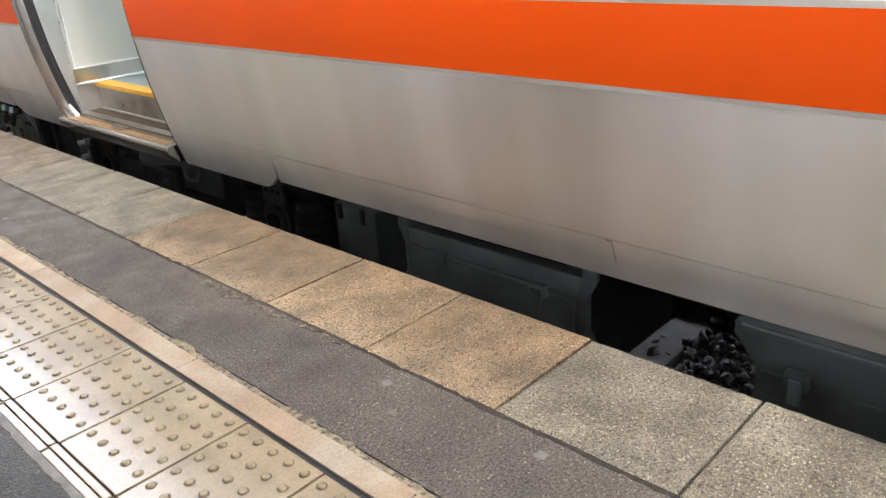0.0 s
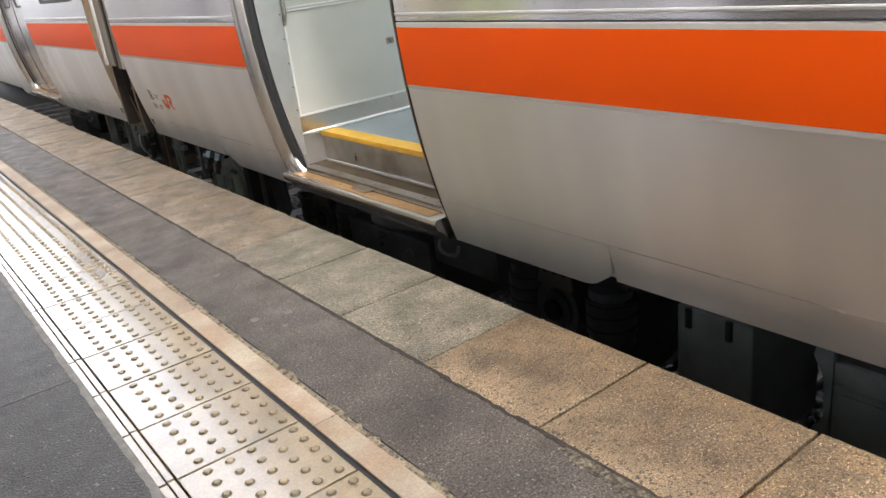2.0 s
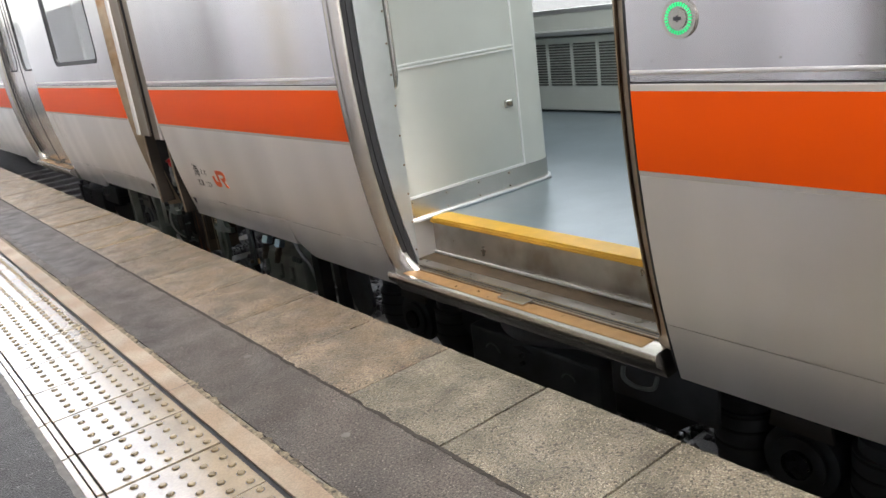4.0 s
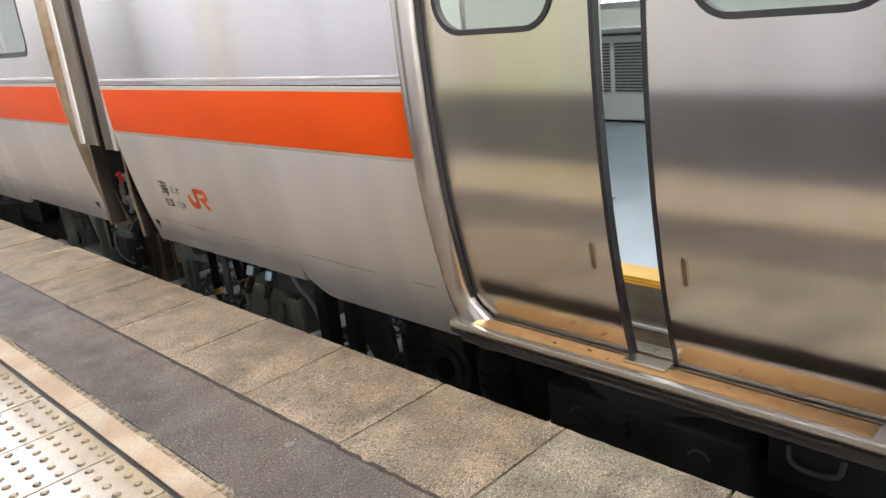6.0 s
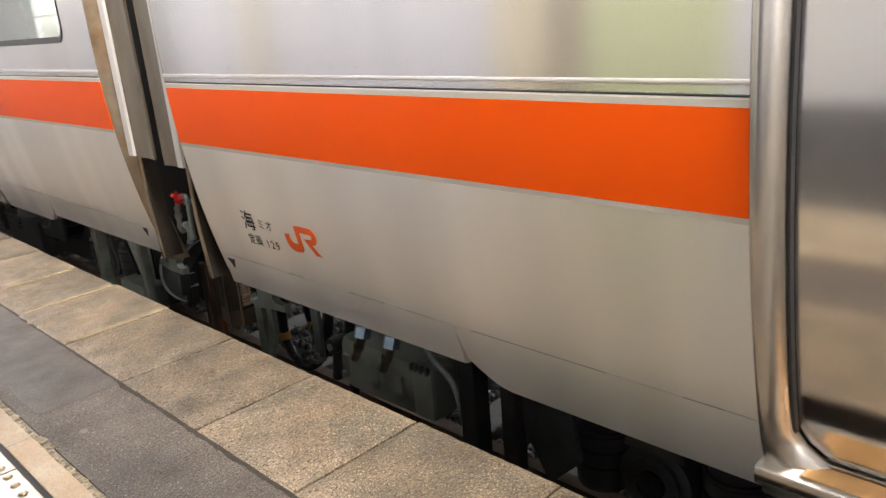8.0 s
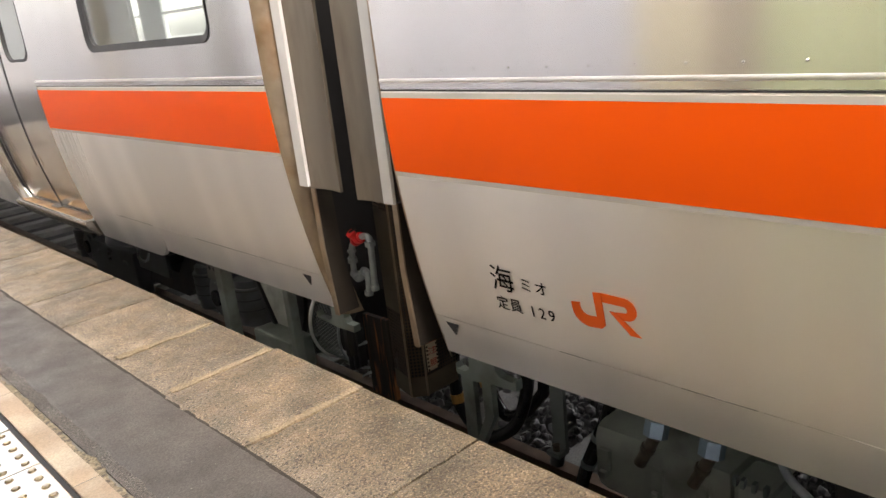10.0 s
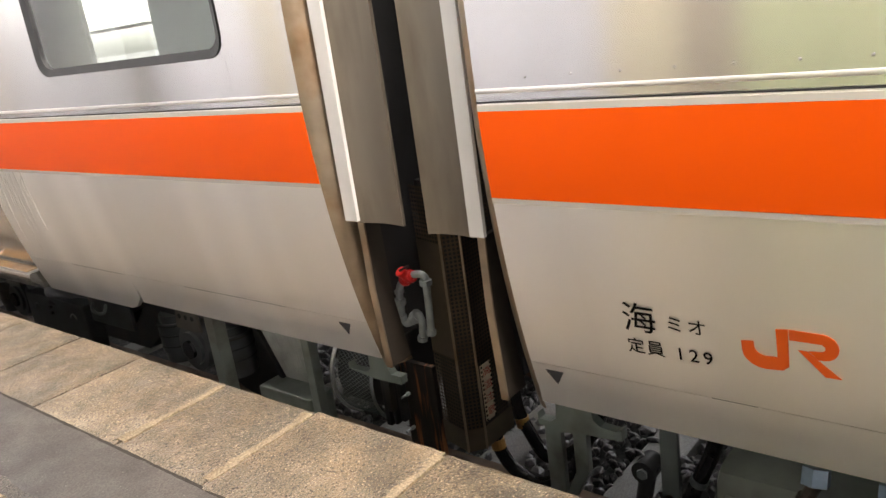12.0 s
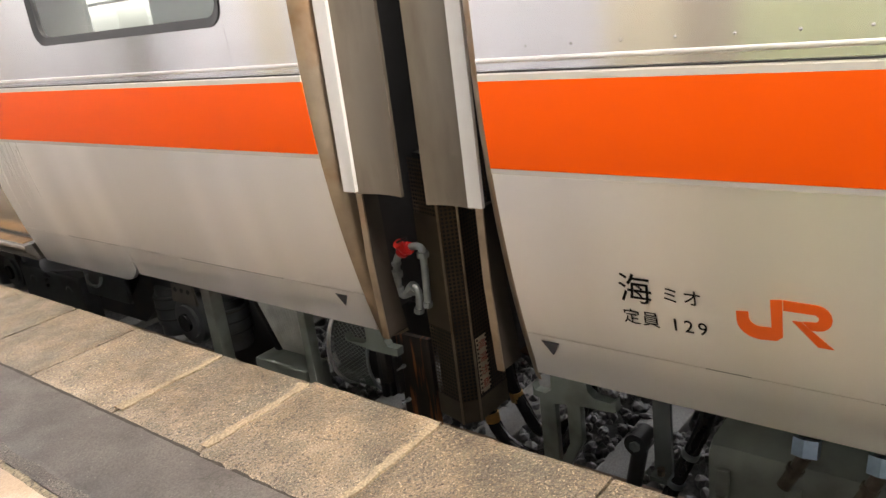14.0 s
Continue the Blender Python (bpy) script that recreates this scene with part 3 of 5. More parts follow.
# ---- the cars ----
def car_side(car, y0, y1, z0, z1, holes=()):
    """Upper wall y0..y1, z0..z1 with window openings (ya, yb, za, zb), in upright strips."""
    cuts = sorted({y0, y1, *[h[0] for h in holes], *[h[1] for h in holes]})
    for a, b in zip(cuts, cuts[1:]):
        hole = next((h for h in holes if h[0] <= a and h[1] >= b), None)
        for za, zb in ([(z0, hole[2]), (hole[3], z1)] if hole else [(z0, z1)]):
            part("side_panel", skin([(y, za) for y in np.linspace(a, b, 3)], zb, thick=0.03, step=0.2), STEEL_UPPER, car, smooth=30)


def rounded(w, h, r, n=6):
    pts = []
    for cx, cy, a0 in ((w / 2 - r, h / 2 - r, 0), (-w / 2 + r, h / 2 - r, 90), (-w / 2 + r, -h / 2 + r, 180), (w / 2 - r, -h / 2 + r, 270)):
        pts += [(cx + r * math.cos(radians(a0 + 90 * k / n)), cy + r * math.sin(radians(a0 + 90 * k / n))) for k in range(n + 1)]
    return pts


def window_in(car, y0, y1, z0, z1, off=0.006, rim=0.028):
    """A fixed side window with a black rubber frame and a pane."""
    yc, zc, w, h = (y0 + y1) / 2, (z0 + z1) / 2, y1 - y0, z1 - z0
    bm = bmesh.new()
    inner, outer = rounded(w - 2 * rim, h - 2 * rim, 0.05), rounded(w, h, 0.07)
    # corner plates fill the opening round the frame
    sq = [(w / 2, h / 2), (-w / 2, h / 2), (-w / 2, -h / 2), (w / 2, -h / 2)]
    loops = []
    for pts, x in ((outer, flank(zc) - 0.004), (inner, flank(zc) + off), (inner, flank(zc) + 0.03), (outer, flank(zc) + 0.03)):
        loops.append([bm.verts.new((x, yc + a, zc + b)) for a, b in pts])
    for a, b in zip(loops, loops[1:]):
        for k in range(len(a)):
            j = (k + 1) % len(a)
            bm.faces.new((a[k], a[j], b[j], b[k]))
    win = part("window", bm, RUBBER, car, "fixed side window with a black rubber frame")
    pane = part("pane", boxes((flank(zc) + 0.012, flank(zc) + 0.018, y0 + 0.02, y1 - 0.02, z0 + 0.02, z1 - 0.02)), CLEAR, win)
    pane.visible_shadow = False
    n = 7
    for q in range(4):
        bm = bmesh.new()
        c = bm.verts.new((flank(zc) + 0.001, yc + sq[q][0], zc + sq[q][1]))
        ring = [bm.verts.new((flank(zc) + 0.001, yc + a, zc + b)) for a, b in outer[q * n:(q + 1) * n]]
        for u, v in zip(ring, ring[1:]):
            bm.faces.new((c, u, v))
        part("corner_plate", bm, STEEL_UPPER, win)
    return win


def shell(car, y0, y1, end_y):
    """Roof, far side, floor and end wall of one car, round an interior."""
    roof = []
    for a in np.linspace(0, math.pi, 15):
        roof.append((3.14 - 1.43 * math.cos(a), 2.42 + 0.36 * math.sin(a)))
    bm = bmesh.new()
    prev = None
    for y in (y0, y1):
        row = [bm.verts.new((x, y, z)) for x, z in roof] + [bm.verts.new((x, y, z - 0.05)) for x, z in roof[::-1]]
        if prev:
            for k in range(len(row)):
                j = (k + 1) % len(row)
                bm.faces.new((prev[k], prev[j], row[j], row[k]))
        bm.faces.new(row)
        prev = row
    part("roof", bm, STEEL, car, "grey curved roof", smooth=30)
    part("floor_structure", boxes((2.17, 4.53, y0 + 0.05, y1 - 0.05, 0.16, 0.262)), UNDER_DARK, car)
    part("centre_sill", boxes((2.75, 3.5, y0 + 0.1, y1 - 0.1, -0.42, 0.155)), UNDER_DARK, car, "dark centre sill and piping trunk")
    part("floor_covering", boxes((2.165, 4.5, y0 + 0.06, y1 - 0.06, 0.263, 0.285)), INNER_FLOOR, car, "blue-grey vinyl floor")
    wall = [(flank(z) + 0.034, end_y - 0.02, z) for z in np.linspace(0.10, 2.42, 24)] + [(4.42, end_y - 0.02, 2.42), (4.42, end_y - 0.02, 0.10)]
    part("end_wall", extrude_poly(wall, (0, 0.04, 0)), BLACK_END, car, "dark end wall")
    part("inner_ceiling", boxes((1.9, 4.4, y0 + 0.06, y1 - 0.06, 2.36, 2.40)), INNER_WHITE, car)


def far_side(car, y0, y1, windows):
    """The far wall with its windows, heater panels and ledge."""
    x = 4.5
    cuts = sorted({y0, y1, *[w for pair in windows for w in pair]})
    for a, b in zip(cuts, cuts[1:]):
        if any(w[0] <= a and w[1] >= b for w in windows):
            part("far_wall", boxes((x, x + 0.06, a, b, 0.12, 0.98)), INNER_WHITE, car)
            part("far_wall", boxes((x, x + 0.06, a, b, 1.75, 2.42)), INNER_WHITE, car)
            part("far_window_rail", boxes((x - 0.005, x + 0.03, a, b, 0.98, 1.01), (x - 0.005, x + 0.03, a, b, 1.32, 1.35)), INNER_TRIM, car)
            pane = part("far_pane", boxes((x + 0.03, x + 0.036, a, b, 0.98, 1.75)), CLEAR, car)
            pane.visible_shadow = False
        else:
            part("far_wall", boxes((x, x + 0.06, a, b, 0.12, 2.42)), INNER_WHITE, car)


def lining(car, spans):
    for a, b in spans:
        part("inner_lining", boxes((1.95, 1.97, a, b, 0.12, 2.36)), INNER_WHITE, car)


def lower_side(car, y_near, y_far, deep=None):
    """Skirt of one stretch of wall: shallow with a crease, deep beside a door. deep: (door edge y, notch y)."""
    part("side_panel", skin([(y, 0.226) for y in np.linspace(y_near, y_far, 9)], 0.914, thick=0.03, step=0.05), STEEL, car, smooth=30)
    a, b = (deep[1], y_far) if deep and deep[0] < deep[1] else (y_near, deep[1] if deep else y_far)
    if deep and deep[0] < deep[1]:
        a, b = deep[1] + 0.002, y_far
    elif deep:
        a, b = y_near, deep[1] - 0.002
    rows = []
    for y in np.linspace(a, b, 7):
        rows.append([(flank(z), y, z) for z in (0.2245, 0.20, 0.175, 0.152)] + [(flank(0.152) + 0.004, y, 0.144), (flank(0.15) + 0.009, y, 0.115), (flank(0.15) + 0.014, y, 0.090), (flank(0.15) + 0.03, y, 0.085)])
    part("skirt_panel", sheet(rows, 0.02), STEEL, car, "lower skirt panel with a creased edge", smooth=20)
    if deep:
        d, n = deep
        s = 1 if n > d else -1
        cols = [(d, 0.032), (d + s * 0.2, 0.032), (n - s * 0.16, 0.034), (n - s * 0.125, 0.040), (n - s * 0.10, 0.050), (n - s * 0.075, 0.066), (n - s * 0.045, 0.086), (n - s * 0.016, 0.112), (n - s * 0.008, 0.150), (n, 0.195)]
        back = [[(flank(0.15) + 0.021 + 0.25 * (0.155 - z), y, z) for z in (0.155, 0.13, 0.105, 0.088)] for y in (n - s * 0.002, n - s * 0.14)]
        part("skirt_return", sheet(back, 0.012), STEEL, car, smooth=20)
        part("deep_skirt_panel", skin(cols, 0.2245, thick=0.02, step=0.03), STEEL, car, "deeper skirt panel beside the door", smooth=30)


def stripes(car, y0, y1):
    part("orange_stripe", skin([(y0, 0.688), (y1, 0.688)], 0.893, off=-0.0025, thick=0.004, step=0.03), ORANGE, car, "broad bright orange stripe", smooth=30)
    part("stripe_edge", skin([(y0, 0.675), (y1, 0.675)], 0.6875, off=-0.0022, thick=0.004), STRIPE_EDGE, car, "pale line under the stripe")
    part("seam_line", skin([(y0, 0.911), (y1, 0.911)], 0.9145, off=-0.0006, thick=0.002), GREY_MARK, car)
    part("stripe_edge", skin([(y0, 0.8935), (y1, 0.8935)], 0.907, off=-0.0022, thick=0.004), STRIPE_EDGE, car, "pale line over the stripe")
    bm = bmesh.new()
    rod(bm, (flank(0.938) + 0.006, y0, 0.938), (flank(0.938) + 0.006, y1, 0.938), 0.0080, 14)
    part("bead", bm, STEEL, car, "rounded horizontal bead", smooth=50)


def rivets(car, y0, y1, z, pitch=0.09):
    me = None
    y = y0
    while y < y1:
        if me is None:
            bm = bmesh.new()
            bmesh.ops.create_uvsphere(bm, u_segments=8, v_segments=5, radius=0.0032, matrix=Matrix.Diagonal((0.35, 1, 1, 1)))
            ob = part("rivet", bm, STEEL_UPPER, car, smooth=True)
            me = ob.data
        else:
            ob = new("rivet", me)
            ob.parent = car
        ob.matrix_basis = pose(flank(z) - 0.0002, y, z)
        y += pitch


LEAVES = []


def door_leaf(car, y_edge, s, with_parts=True):
    """A sliding leaf whose meeting edge stands at y_edge when shut; s: +1 runs to larger y."""
    lo, width, off = 0.142, 0.69, 0.048
    ya, yb = sorted((y_edge + s * 0.0135, y_edge + s * width))
    wy0, wy1 = sorted((y_edge + s * 0.115, y_edge + s * 0.535))
    zw = 1.042
    # local frame: the leaf's origin lies at its meeting edge
    leaf = part("door_leaf", skin([(y, lo) for y in np.linspace(ya, yb, 3)], zw, off=off, thick=0.028, step=0.03), STEEL_DOOR, car, "sliding stainless door leaf with a rounded window", smooth=30)
    x = flank(1.3) + off
    part("leaf_top", boxes((x, x + 0.028, ya, yb, 1.78, 1.95)), STEEL_DOOR, leaf)
    for a, b in ((ya, wy0), (wy1, yb)):
        part("leaf_stile", boxes((x, x + 0.028, a, b, zw, 1.78)), STEEL_DOOR, leaf)
    yc, zc, w, h = (wy0 + wy1) / 2, (zw + 1.78) / 2, wy1 - wy0, 1.78 - zw
    inner, outer = rounded(w - 0.03, h - 0.03, 0.085, 8), rounded(w, h, 0.1, 8)
    bm = bmesh.new()
    loops = [[bm.verts.new((xx, yc + a, zc + b)) for a, b in pts] for pts, xx in ((outer, x - 0.004), (inner, x - 0.003), (inner, x + 0.02), (outer, x + 0.02))]
    for a, b in zip(loops, loops[1:]):
        for k in range(len(a)):
            bm.faces.new((a[k], a[(k + 1) % len(a)], b[(k + 1) % len(a)], b[k]))
    part("window_gasket", bm, RUBBER, leaf, "black rounded window gasket")
    sq = [(w / 2, h / 2), (-w / 2, h / 2), (-w / 2, -h / 2), (w / 2, -h / 2)]
    for q in range(4):
        bm = bmesh.new()
        c = bm.verts.new((x, yc + sq[q][0], zc + sq[q][1]))
        ring = [bm.verts.new((x, yc + a, zc + b)) for a, b in outer[q * 9:(q + 1) * 9]]
        for u, v in zip(ring, ring[1:]):
            bm.faces.new((c, u, v))
        part("corner_plate", bm, STEEL_DOOR, leaf)
    pane = part("pane", boxes((x + 0.006, x + 0.012, wy0 + 0.008, wy1 - 0.008, zw + 0.008, 1.772)), CLEAR, leaf)
    pane.visible_shadow = False
    # rubber meeting edge
    a, b = sorted((y_edge + s * 0.001, y_edge + s * 0.014))
    part("rubber_edge", sheet([[(flank(z) + off - 0.002, y, z) for z in np.linspace(lo - 0.006, 1.95, 40)] for y in (a, b)], 0.026), RUBBER, leaf, "black rubber meeting edge", smooth=30)
    # recessed finger grip
    yg = y_edge + s * 0.072
    bm = bmesh.new()
    for xx in (-0.0015,):
        loop_o = [bm.verts.new((flank(0.44 + b) + off + xx, yg + a, 0.44 + b)) for a, b in rounded(0.022, 0.088, 0.0109)]
        loop_i = [bm.verts.new((flank(0.44 + b) + off + xx, yg + a, 0.44 + b)) for a, b in rounded(0.013, 0.079, 0.0064)]
        loop_b = [bm.verts.new((flank(0.44 + b) + off + 0.0005, yg + a, 0.44 + b)) for a, b in rounded(0.022, 0.088, 0.0109)]
        for l1, l2 in ((loop_o, loop_i), (loop_b, loop_o)):
            for k in range(len(l1)):
                bm.faces.new((l1[k], l1[(k + 1) % len(l1)], l2[(k + 1) % len(l1)], l2[k]))
    grip = part("finger_grip", bm, STEEL_BRIGHT, leaf, "recessed finger grip")
    # flat darker face stands in for the shaded recess
    bm = bmesh.new()
    bm.faces.new([bm.verts.new((flank(0.44 + b) + off - 0.0008, yg + a, 0.44 + b)) for a, b in rounded(0.013, 0.079, 0.0064)])
    part("grip_recess", bm, STEEL_DARK, leaf)
    return leaf


def door_frame(car, y0, y1, pillar_far=True):
    """Opening y0..y1: rounded pillars, projecting sill and tracks, step and nosing."""
    # far pillar, facing the walker, flares into the sill at its foot
    for yo, s in ((y1, -1), (y0, 1)):
        rows = []
        for z in np.linspace(0.128, 2.0, 48):
            flare = (0.075 if s < 0 else 0.03) * max(0.0, 1 - (z - 0.128) / 0.10) ** 2.2
            wide = 0.056 + flare
            row = []
            proud = ((0.0, 0.004), (0.04, -0.012), (0.15, -0.019), (0.35, -0.018), (0.6, -0.008), (0.85, 0.012), (1.0, 0.030), (1.0, 0.042))
            flush = ((0.0, 0.006), (0.1, 0.006), (0.3, 0.010), (0.5, 0.016), (0.7, 0.024), (0.9, 0.034), (1.0, 0.044), (1.0, 0.06))
            for u, d in (proud if s < 0 else flush):
                row.append((flank(z) + d, yo + s * u * wide, z))
            rows.append(row)
        bm = bmesh.new()
        grid = [[bm.verts.new(p) for p in r] for r in rows]
        for i in range(len(grid) - 1):
            for j in range(len(grid[0]) - 1):
                bm.faces.new((grid[i][j], grid[i + 1][j], grid[i + 1][j + 1], grid[i][j + 1]))
        # the near pillar takes a darker, browner steel than the far one
        if s < 0 or pillar_far:
            part("door_pillar", bm, STEEL_BRIGHT if s < 0 else STEEL_DARK, car, "smooth rounded stainless door pillar", smooth=60)
    part("door_seal", sheet([[(flank(z) + 0.028, y, z) for z in np.linspace(0.15, 1.95, 40)] for y in (y1 - 0.061, y1 - 0.056)], 0.018), RUBBER, car, "black rubber door seal", smooth=30)
    part("door_seal", sheet([[(flank(z) + 0.028, y, z) for z in np.linspace(0.15, 1.95, 40)] for y in (y0 + 0.056, y0 + 0.061)], 0.018), STEEL_DARK, car, smooth=30)
    # lintel
    part("door_lintel", skin([(y0, 1.94), (y1, 1.94)], 2.42, thick=0.03, step=0.2), STEEL, car)
    sill = part("door_sill", extrude_poly([(1.795, y0 + 0.03, 0.112), (1.799, y0 + 0.03, 0.125), (1.808, y0 + 0.03, 0.1295), (1.96, y0 + 0.03, 0.1295), (1.96, y0 + 0.03, 0.04), (1.85, y0 + 0.03, 0.032), (1.835, y0 + 0.03, 0.06), (1.80, y0 + 0.03, 0.088)],
                                         (0, y1 - y0 - 0.03, 0)), STEEL_BRIGHT, car, "projecting stainless door sill", smooth=40)
    part("sill_plate", boxes((1.813, 1.870, y0 + 0.09, y1 - 0.09, 0.129, 0.1325)), SILL_BROWN, sill, "mottled brown tread strip on the sill")
    part("door_track", boxes((1.874, 1.884, y0 + 0.05, y1 - 0.07, 0.129, 0.137), (1.894, 1.898, y0 + 0.05, y1 - 0.07, 0.129, 0.135), (1.908, 1.918, y0 + 0.05, y1 - 0.07, 0.129, 0.137)), STEEL_BRIGHT, sill, "ribbed door track")
    yc = (y0 + y1) / 2 - 0.018
    part("door_stop", boxes((1.832, 1.884, yc - 0.065, yc + 0.065, 0.132, 0.143), bevel=0.003), STEEL_BRIGHT, sill, "small steel door stop")
    for y in np.arange(y0 + 0.15, y1 - 0.05, 0.145):
        part("sill_screw", rods(((1.797, y, 0.102), (1.803, y, 0.102), 0.004), seg=8), STEEL_DARK, sill)
    part("step_tread", boxes((1.961, 2.085, y0 + 0.04, y1 + 0.03, 0.10, 0.122)), TREAD, car, "brown-stained lower step")
    part("step_riser", boxes((2.085, 2.095, y0 + 0.04, y1 + 0.03, 0.10, 0.262)), STEP_STEEL, car, "stainless step riser")
    part("riser_lip", boxes((2.072, 2.085, y0 + 0.04, y1 + 0.03, 0.122, 0.133), bevel=0.003), INNER_TRIM, car, "bright lip at the foot of the riser")
    part("track_ledge", boxes((1.924, 1.972, y0 + 0.05, y1 - 0.03, 0.1295, 0.1335), bevel=0.001), STEP_STEEL, sill, "plain steel ledge behind the track")
    part("step_nosing", boxes((2.072, 2.165, y0 + 0.04, y1 + 0.03, 0.262, 0.289), (2.069, 2.073, y0 + 0.04, y1 + 0.03, 0.266, 0.270), (2.069, 2.073, y0 + 0.04, y1 + 0.03, 0.276, 0.280), bevel=0.002), NOSING, car, "yellow step nosing")
    part("step_cheek", boxes((1.93, 2.09, y1 + 0.03, y1 + 0.045, 0.10, 0.30)), STEEL, car)
    part("step_cheek", boxes((1.93, 2.09, y0 + 0.02, y0 + 0.04, 0.10, 0.30)), STEEL, car)


def partition(car, y):
    """Pale vestibule partition with an access panel, skirting, lock and grab rail."""
    bm = bmesh.new()
    xs = [(1.925, y), (2.76, y)] + [(2.76 + 0.13 * math.sin(a), y + 0.13 * (1 - math.cos(a))) for a in np.linspace(0.15, math.pi / 2, 9)] + [(2.89, y + 0.6), (1.98, y + 0.6), (1.925, y + 0.04)]
    extrude_poly([(a, b, 0.285) for a, b in xs], (0, 0, 2.08), bm)
    wall = part("partition", bm, INNER_WHITE, car, "pale grey vestibule partition with a rounded corner", smooth=30)
    bm = bmesh.new()
    sk = [(1.93, y - 0.004), (2.76, y - 0.004)] + [(2.76 + 0.134 * math.sin(a), y - 0.004 + 0.134 * (1 - math.cos(a))) for a in np.linspace(0.15, math.pi / 2, 9)] + [(2.894, y + 0.5)]
    lo, hi = [bm.verts.new((a, b, 0.288)) for a, b in sk], [bm.verts.new((a, b, 0.385)) for a, b in sk]
    for k in range(len(sk) - 1):
        bm.faces.new((lo[k], lo[k + 1], hi[k + 1], hi[k]))
    skirting = part("skirting", bm, STEEL_BRIGHT, wall, "stainless skirting with rivets", smooth=30)
    cove = [(a, b - 0.008) for a, b in sk]
    part("skirting_cove", tube([(a, b, 0.291) for a, b in cove], 0.009, 8, 2), INNER_TRIM, wall, smooth=True)
    for b in ((1.970, 1.980, 0.385, 2.1), (2.660, 2.670, 0.385, 2.1), (1.980, 2.660, 0.385, 0.396), (1.980, 2.660, 0.922, 0.929), (1.980, 2.660, 0.937, 0.944)):
        part("panel_trim", boxes((b[0], b[1], y - 0.006, y + 0.01, b[2], b[3]), bevel=0.001), PANEL_EDGE, wall, "thin white panel edging")
    lock = part("panel_lock", boxes((2.575, 2.625, y - 0.012, y, 0.668, 0.704), bevel=0.006), STEEL_BRIGHT, wall, "small steel panel lock")
    part("lock_barrel", rods(((2.60, y - 0.018, 0.686), (2.60, y - 0.010, 0.686), 0.010)), STEEL_DARK, lock)
    part("grab_rail", tube([(1.960, y - 0.002, 0.885), (1.957, y - 0.04, 0.868), (1.955, y - 0.058, 0.90), (1.957, y - 0.062, 1.0), (1.957, y - 0.062, 1.7)], 0.012, 12), STEEL_BRIGHT, car, "curved stainless grab rail", smooth=True)
    rows = [[(flank(z) + 0.082, y - 0.088, z), (1.925, y - 0.088, z), (1.932, y - 0.075, z), (1.934, y, z)] for z in np.linspace(0.135, 2.1, 40)]
    bm = bmesh.new()
    grid = [[bm.verts.new(p) for p in r] for r in rows]
    for i in range(len(grid) - 1):
        for j in range(3):
            bm.faces.new((grid[i][j], grid[i + 1][j], grid[i + 1][j + 1], grid[i][j + 1]))
    part("jamb_cover", bm, JAMB, car, "pale riveted jamb cover")
    me = None
    spots = [(1.915, y - 0.093, z) for z in np.arange(0.2, 1.3, 0.12)] + [(x, y - 0.0055, z) for x in np.arange(1.99, 2.75, 0.19) for z in (0.31, 0.37)]
    for p in spots:
        if me is None:
            bm = bmesh.new()
            bmesh.ops.create_uvsphere(bm, u_segments=8, v_segments=5, radius=0.0045)
            ob = part("screw", bm, STEEL_DARK, car, smooth=True)
            me = ob.data
        else:
            ob = new("screw", me)
            ob.parent = car
        ob.matrix_basis = pose(*p)


def heater(car, y0, y1):
    body = part("heater_panel", boxes((4.40, 4.5, y0, y1, 0.30, 0.82), bevel=0.008), INNER_WHITE, car, "pale heater housing with slotted grilles")
    part("heater_ledge", boxes((4.36, 4.5, y0, y1, 0.835, 0.865), bevel=0.004), INNER_TRIM, body)
    y = y0 + 0.06
    while y + 0.2 < y1:
        part("grille", boxes(*[(4.396, 4.402, y, y + 0.2, z, z + 0.010) for z in np.arange(0.48, 0.765, 0.019)]), GRILLE, body)
        y += 0.235


def call_button(car, y, z):
    x = flank(z)
    plate = part("door_button", rods(((x + 0.005, y, z), (x - 0.006, y, z), 0.045), seg=32), STEEL_BRIGHT, car, "round steel door button with a green glowing ring", smooth=40)
    bm = bmesh.new()
    for k in range(28):
        a0, a1 = 2 * math.pi * k / 28, 2 * math.pi * (k + 0.62) / 28
        q = [bm.verts.new((x - 0.0075, y + r * math.cos(a), z + r * math.sin(a))) for r, a in ((0.027, a0), (0.036, a0), (0.036, a1), (0.027, a1))]
        bm.faces.new(q)
    part("ring_light", bm, GREEN_GLOW, plate, "green dashed ring light")
    part("button_cap", rods(((x - 0.006, y, z), (x - 0.010, y, z), 0.023), seg=24), STEEL_BRIGHT, plate, smooth=40)
    part("button_mark", boxes((x - 0.0112, x - 0.010, y - 0.010, y - 0.003, z - 0.004, z + 0.004), (x - 0.0112, x - 0.010, y + 0.003, y + 0.010, z - 0.004, z + 0.004), (x - 0.0112, x - 0.010, y - 0.0015, y + 0.0015, z - 0.008, z + 0.008)), GREY_MARK, plate)


def triangle_mark(car, y, z=0.208):
    part("triangle_mark", on_skin([[(y + 0.026, z), (y - 0.026, z), (y, z - 0.043)]]), GREY_MARK, car, "small dark grey triangle mark")


